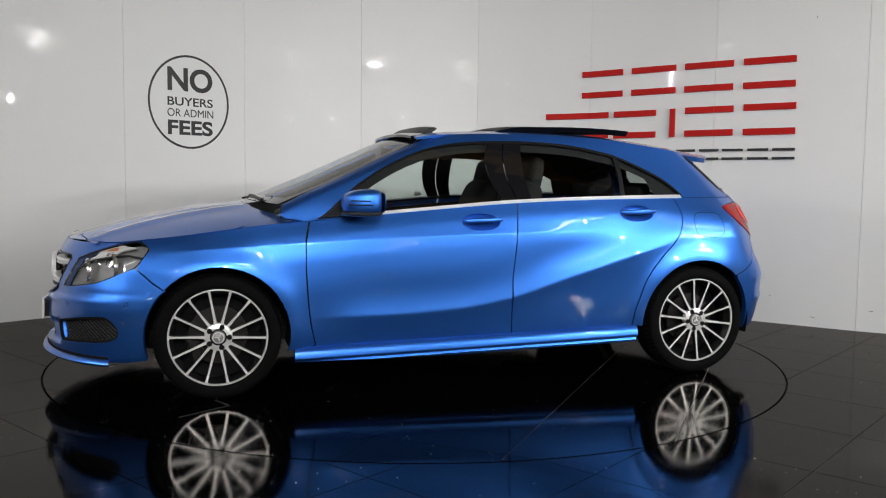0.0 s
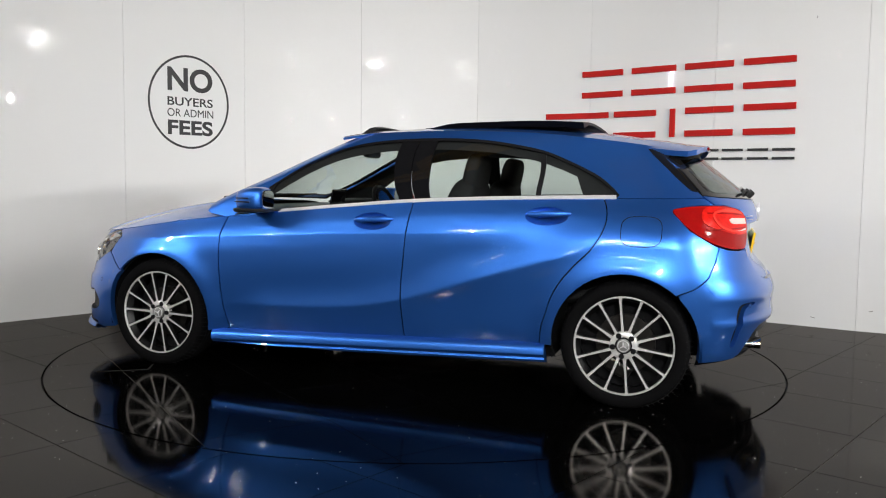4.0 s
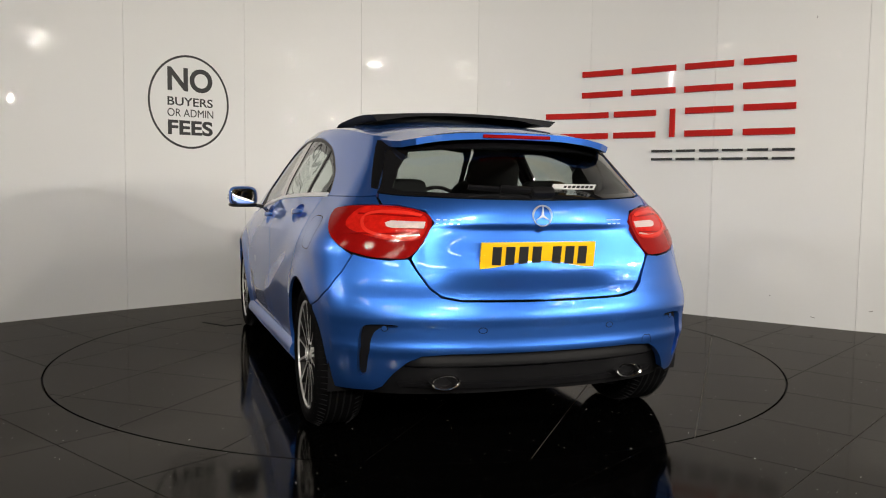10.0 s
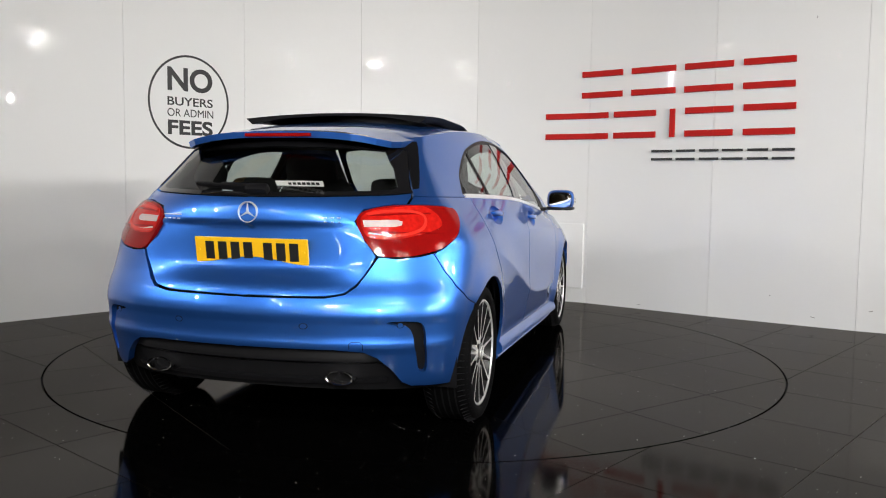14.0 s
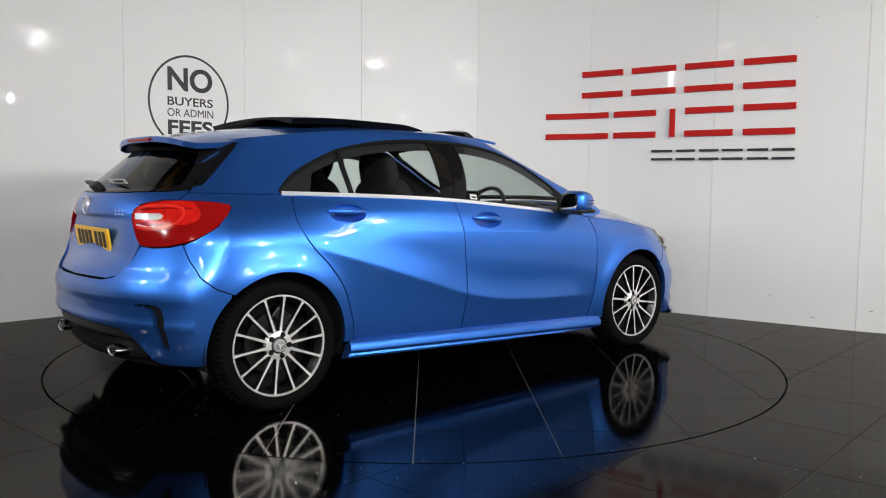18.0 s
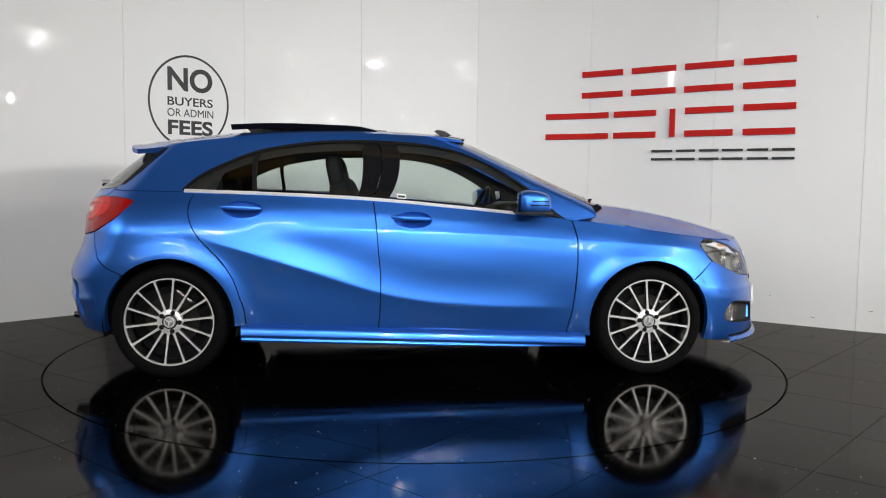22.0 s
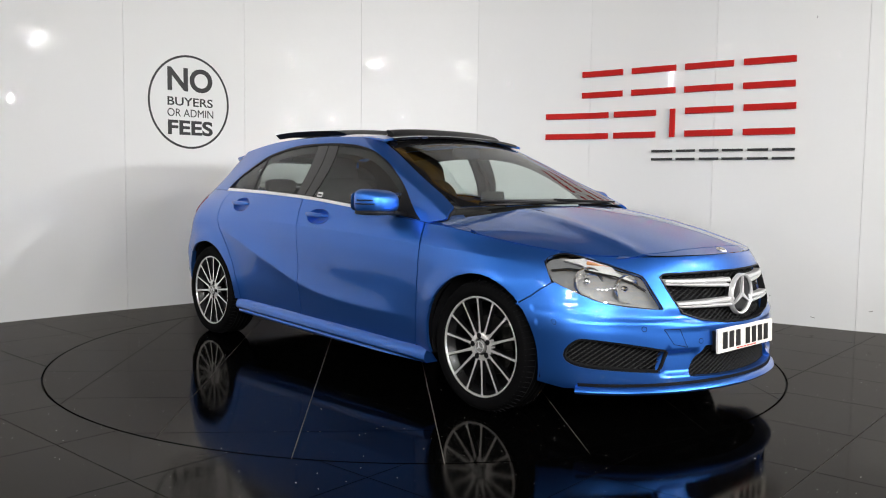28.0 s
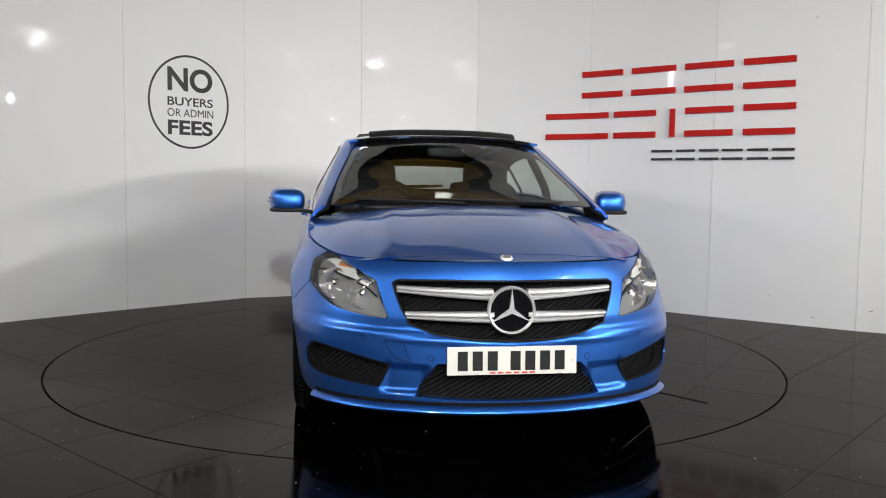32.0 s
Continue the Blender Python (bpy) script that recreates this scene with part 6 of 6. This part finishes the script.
def build_inside():
    bm = bmesh.new()
    add_box(bm, 1.85, 1.62, 0.05, pose(-0.02, 0, 0.215), 0.01)
    add_box(bm, 0.70, 0.95, 0.06, pose(1.36, 0, 0.22), 0.01)
    add_box(bm, 0.40, 0.95, 0.05, pose(1.78, 0, 0.225), 0.01)
    add_box(bm, 0.78, 0.95, 0.06, pose(-1.38, 0, 0.24), 0.01)
    add_box(bm, 0.22, 1.00, 0.05, pose(-1.78, 0, 0.285), 0.01)
    part("underbody", bm, SHELL, CAR)
    for s in (1, -1):
        bm = bmesh.new()
        blob(bm, (-0.05, s * 0.36, 0.52), (0.28, 0.26, 0.11), 0.5, 0.5)
        blob(bm, (0, 0, 0), (0.085, 0.255, 0.31), 0.5, 0.6, m=pose(-0.36, s * 0.385, 0.81, 0, -16, 0))
        seat = part("front_seat", bm, CLOTH, CAR, "dark cloth front seat", True)
        bm = bmesh.new()
        blob(bm, (0, 0, 0), (0.050, 0.160, 0.130), 0.55, 0.6, m=pose(-0.46, s * 0.40, 1.125, 0, -12, 0))
        part("head_restraint", bm, CLOTH, seat, "", True)
        bm = bmesh.new()
        blob(bm, (-1.20, s * 0.38, 1.055), (0.05, 0.12, 0.05), 0.55, 0.6)
        part("rear_head_restraint", bm, CLOTH, CAR, "dark rear head restraint", True)
        bm = bmesh.new()
        blob(bm, (0, 0, 0), (0.12, 0.03, 0.09), 0.6, 0.6, m=pose(-1.37, s * 0.53, 1.105, s * 14, 24, s * 4))
        part("rear_pillar_lining", bm, CLOTH, CAR, "dark lining of rear pillar", True)
    bm = bmesh.new()
    blob(bm, (-0.98, 0, 0.55), (0.28, 0.66, 0.10), 0.4, 0.4)
    blob(bm, (0, 0, 0), (0.09, 0.66, 0.25), 0.4, 0.4, m=pose(-1.20, 0, 0.78, 0, -18, 0))
    part("rear_bench", bm, CLOTH, CAR, "dark cloth rear bench", True)
    bm = bmesh.new()
    blob(bm, (0.80, 0, 0.80), (0.30, 0.72, 0.145), 0.35, 0.4)
    blob(bm, (0.62, -0.36, 0.93), (0.12, 0.20, 0.05), 0.5, 0.6)
    part("dashboard", bm, TRIM, CAR, "black dashboard", True)
    bm = bmesh.new()
    add_box(bm, 0.012, 0.20, 0.115, pose(0.60, 0.0, 0.985, 0, -12, 0), 0.006)
    part("centre_screen", bm, GLOSS, CAR, "black centre display")
    bm = bmesh.new()
    m = pose(0.40, -0.36, 0.90, 0, -66, 0)
    n = 36
    revolve(bm, [(0.175 + 0.014 * math.cos(a), 0.014 * math.sin(a)) for a in np.linspace(0, 2 * math.pi, 9)], n, m)
    add_box(bm, 0.10, 0.33, 0.02, m, 0.006)
    part("steering_wheel", bm, TRIM, CAR, "black steering wheel", True)
    bm = bmesh.new()
    blob(bm, (0.36, 0, 1.275), (0.02, 0.115, 0.034), 0.5, 0.5)
    part("rear_view_mirror", bm, TRIM, CAR, "black rear view mirror", True)
    bm = bmesh.new()
    add_box(bm, 0.42, 1.02, 0.012, pose(-1.50, 0, 1.005, 0, 0, 0), 0.003)
    part("parcel_shelf", bm, CLOTH, CAR, "dark parcel shelf")
    d = patch([(-0.56, 0.0), (-0.56, 0.50), (-1.40, 0.44), (-1.45, 0.0)], ROOF, gap=0.08, lift=-0.055, skirt=0)
    skin("headliner", both(d), CLOTH, CAR)
    d = patch([(0.30, 0.0), (0.30, 0.50), (-0.56, 0.52), (-0.56, 0.48), (0.10, 0.46), (0.12, 0.0)], ROOF, gap=0.06, lift=-0.025, skirt=0)
    skin("headliner", both(d), CLOTH, CAR)
    # inner faces of the pillars: deep lining over the windows
    top = spline(*[(x, z - 0.052) for x, z in DLO[::-1]])
    hole = [uxz(belt_run(-1.13, 0.70, 20, 0.010)) + uxz([(x, max(float(top(x)), float(belt(x)) + 0.012)) for x in np.linspace(0.66, -1.08, 24)])]
    o = uxz([(0.93, 0.885), (1.02, 0.90)]) + upp_c([("f", 0.72, 0.965), ("f", 0.64, 1.15), ("f", 0.555, 1.325)]) + uxz([(x, float(roof_edge(x)) - 0.01) for x in np.linspace(0.26, -1.45, 20)]) + uxz([(-1.50, 1.20), (-1.60, 1.06)]) + uxz(belt_run(-1.6, 0.93, 20))
    d = patch(o, UPP, hole, gap=0.05, lift=-0.022, skirt=0)
    pair("pillar_trim", d, CLOTH)


build_glazing()
build_rear()
build_front()
build_sills()
build_trim()
build_wheels()
build_inside()


# ---- wall signs ----
def wall_text(body, i, a, z, size, width, bold, parent):
    cu = bpy.data.curves.new("lettering", "FONT")
    cu.body, cu.size, cu.align_x, cu.align_y, cu.extrude, cu.offset = body, size, "LEFT", "BOTTOM_BASELINE", 0.001, bold
    tmp = new("lettering", cu)
    bpy.context.view_layer.update()
    me = bpy.data.meshes.new_from_object(tmp.evaluated_get(bpy.context.evaluated_depsgraph_get()))
    bpy.data.objects.remove(tmp)
    xs = [v.co.x for v in me.vertices]
    ys = [v.co.y for v in me.vertices]
    kx = width / (max(xs) - min(xs))
    ky = size / (max(ys) - min(ys))
    me.transform(Matrix.Diagonal((kx, ky, 1, 1)) @ Matrix.Translation((-min(xs), -min(ys), 0)))
    me.materials.append(SIGNBLACK)
    ob = new("lettering", me)
    ob.parent = parent
    ob.matrix_basis = wall_pose(i, a, z, 0.0025)
    return ob


def build_signs():
    sign = tagged(new("round_sign"), "round black outlined NO BUYERS OR ADMIN FEES wall sign", "sign")
    m = wall_pose(2, 0.580, 1.769, 0.002)
    bm = bmesh.new()
    r = 0.392
    revolve(bm, [(r, -0.001), (r, 0.002), (r - 0.018, 0.002), (r - 0.018, -0.001)], 96, m @ Matrix.Diagonal((0.965, 1.03, 1, 1)))
    part("ring", bm, SIGNBLACK, sign, "black ring")
    wall_text("NO", 2, 0.378, 1.858, 0.205, 0.42, 0.006, sign)
    wall_text("BUYERS", 2, 0.376, 1.734, 0.074, 0.424, 0.001, sign)
    wall_text("OR ADMIN", 2, 0.374, 1.640, 0.068, 0.43, 0.0, sign)
    wall_text("FEES", 2, 0.377, 1.483, 0.128, 0.42, 0.004, sign)
    # trade sign: plain bars, one pair to a letter
    bars = tagged(new("trade_sign"), "raised trade sign of plain red and black bars", "sign")
    ends = [0.0]
    for p, q in zip(WALL[SKIP:], WALL[SKIP + 1:]):
        ends.append(ends[-1] + (Vector(q) - Vector(p)).length)
    w6 = ends[7] - ends[6]
    w5 = ends[6] - ends[5]

    def bar(i, a0, a1, z0, z1, mat):
        """May run over a joint between panels; then it is laid on both."""
        w = ends[i + 1] - ends[i]
        for k, b0, b1 in ((i, a0, min(a1, w)), (i + 1, max(0, a0 - w), a1 - w)):
            if b1 - b0 > 0.003:
                bm = bmesh.new()
                add_box(bm, b1 - b0, z1 - z0, 0.018, wall_pose(k, (b0 + b1) / 2, (z0 + z1) / 2, 0.011), 0.002)
                part("bar", bm, mat, bars)
    for a0, a1, z0, z1, row in ((-0.072, 0.326, 1.88, 2.12, 0), (0.412, 0.816, 1.88, 2.12, 1), (0.896, 0.147 + w6, 1.88, 2.12, 1), (0.227 + w6, 0.627 + w6, 1.88, 2.123, 1),
                                (-0.418, 0.194, 1.51, 1.748, 0), (0.25, 0.646, 1.51, 1.748, 0), (0.774, 0.82, 1.51, 1.75, 2), (0.909, 0.157 + w6, 1.51, 1.753, 1), (0.238 + w6, 0.638 + w6, 1.51, 1.758, 1)):
        i = 6
        if a0 < 0:
            i, a0, a1 = 5, a0 + w5, a1 + w5
        if row == 2:
            bar(i, a0, a1, z0, z1, SIGNRED)
        else:
            t = 0.052
            bar(i, a0, a1, z0, z0 + t, SIGNRED)
            bar(i, a0, a1, z1 - t, z1, SIGNRED)
    for a0, a1 in ((0.618, 0.804), (0.84, 1.003), (1.042, 0.048 + w6), (0.076 + w6, 0.244 + w6), (0.28 + w6, 0.442 + w6), (0.472 + w6, 0.642 + w6)):
        bar(6, a0, a1, 1.312, 1.332, SIGNBLACK)
        bar(6, a0, a1, 1.382, 1.402, SIGNBLACK)


build_signs()


# ---- what moves ----
TURN0, RATE = 194.38, -8.6832
SHIFT = Vector((-0.0692, 0.1200, 0.0))


def motions():
    rows_car, rows_table = [], []
    for k in range(17):
        t = 2.0 * k
        turn = Matrix.Rotation(radians(TURN0 + RATE * t), 4, "Z")
        rows_table.append((t, turn))
        rows_car.append((t, turn @ Matrix.Translation(SHIFT)))
    walk(TABLE, rows_table)
    walk(CAR, rows_car)


motions()
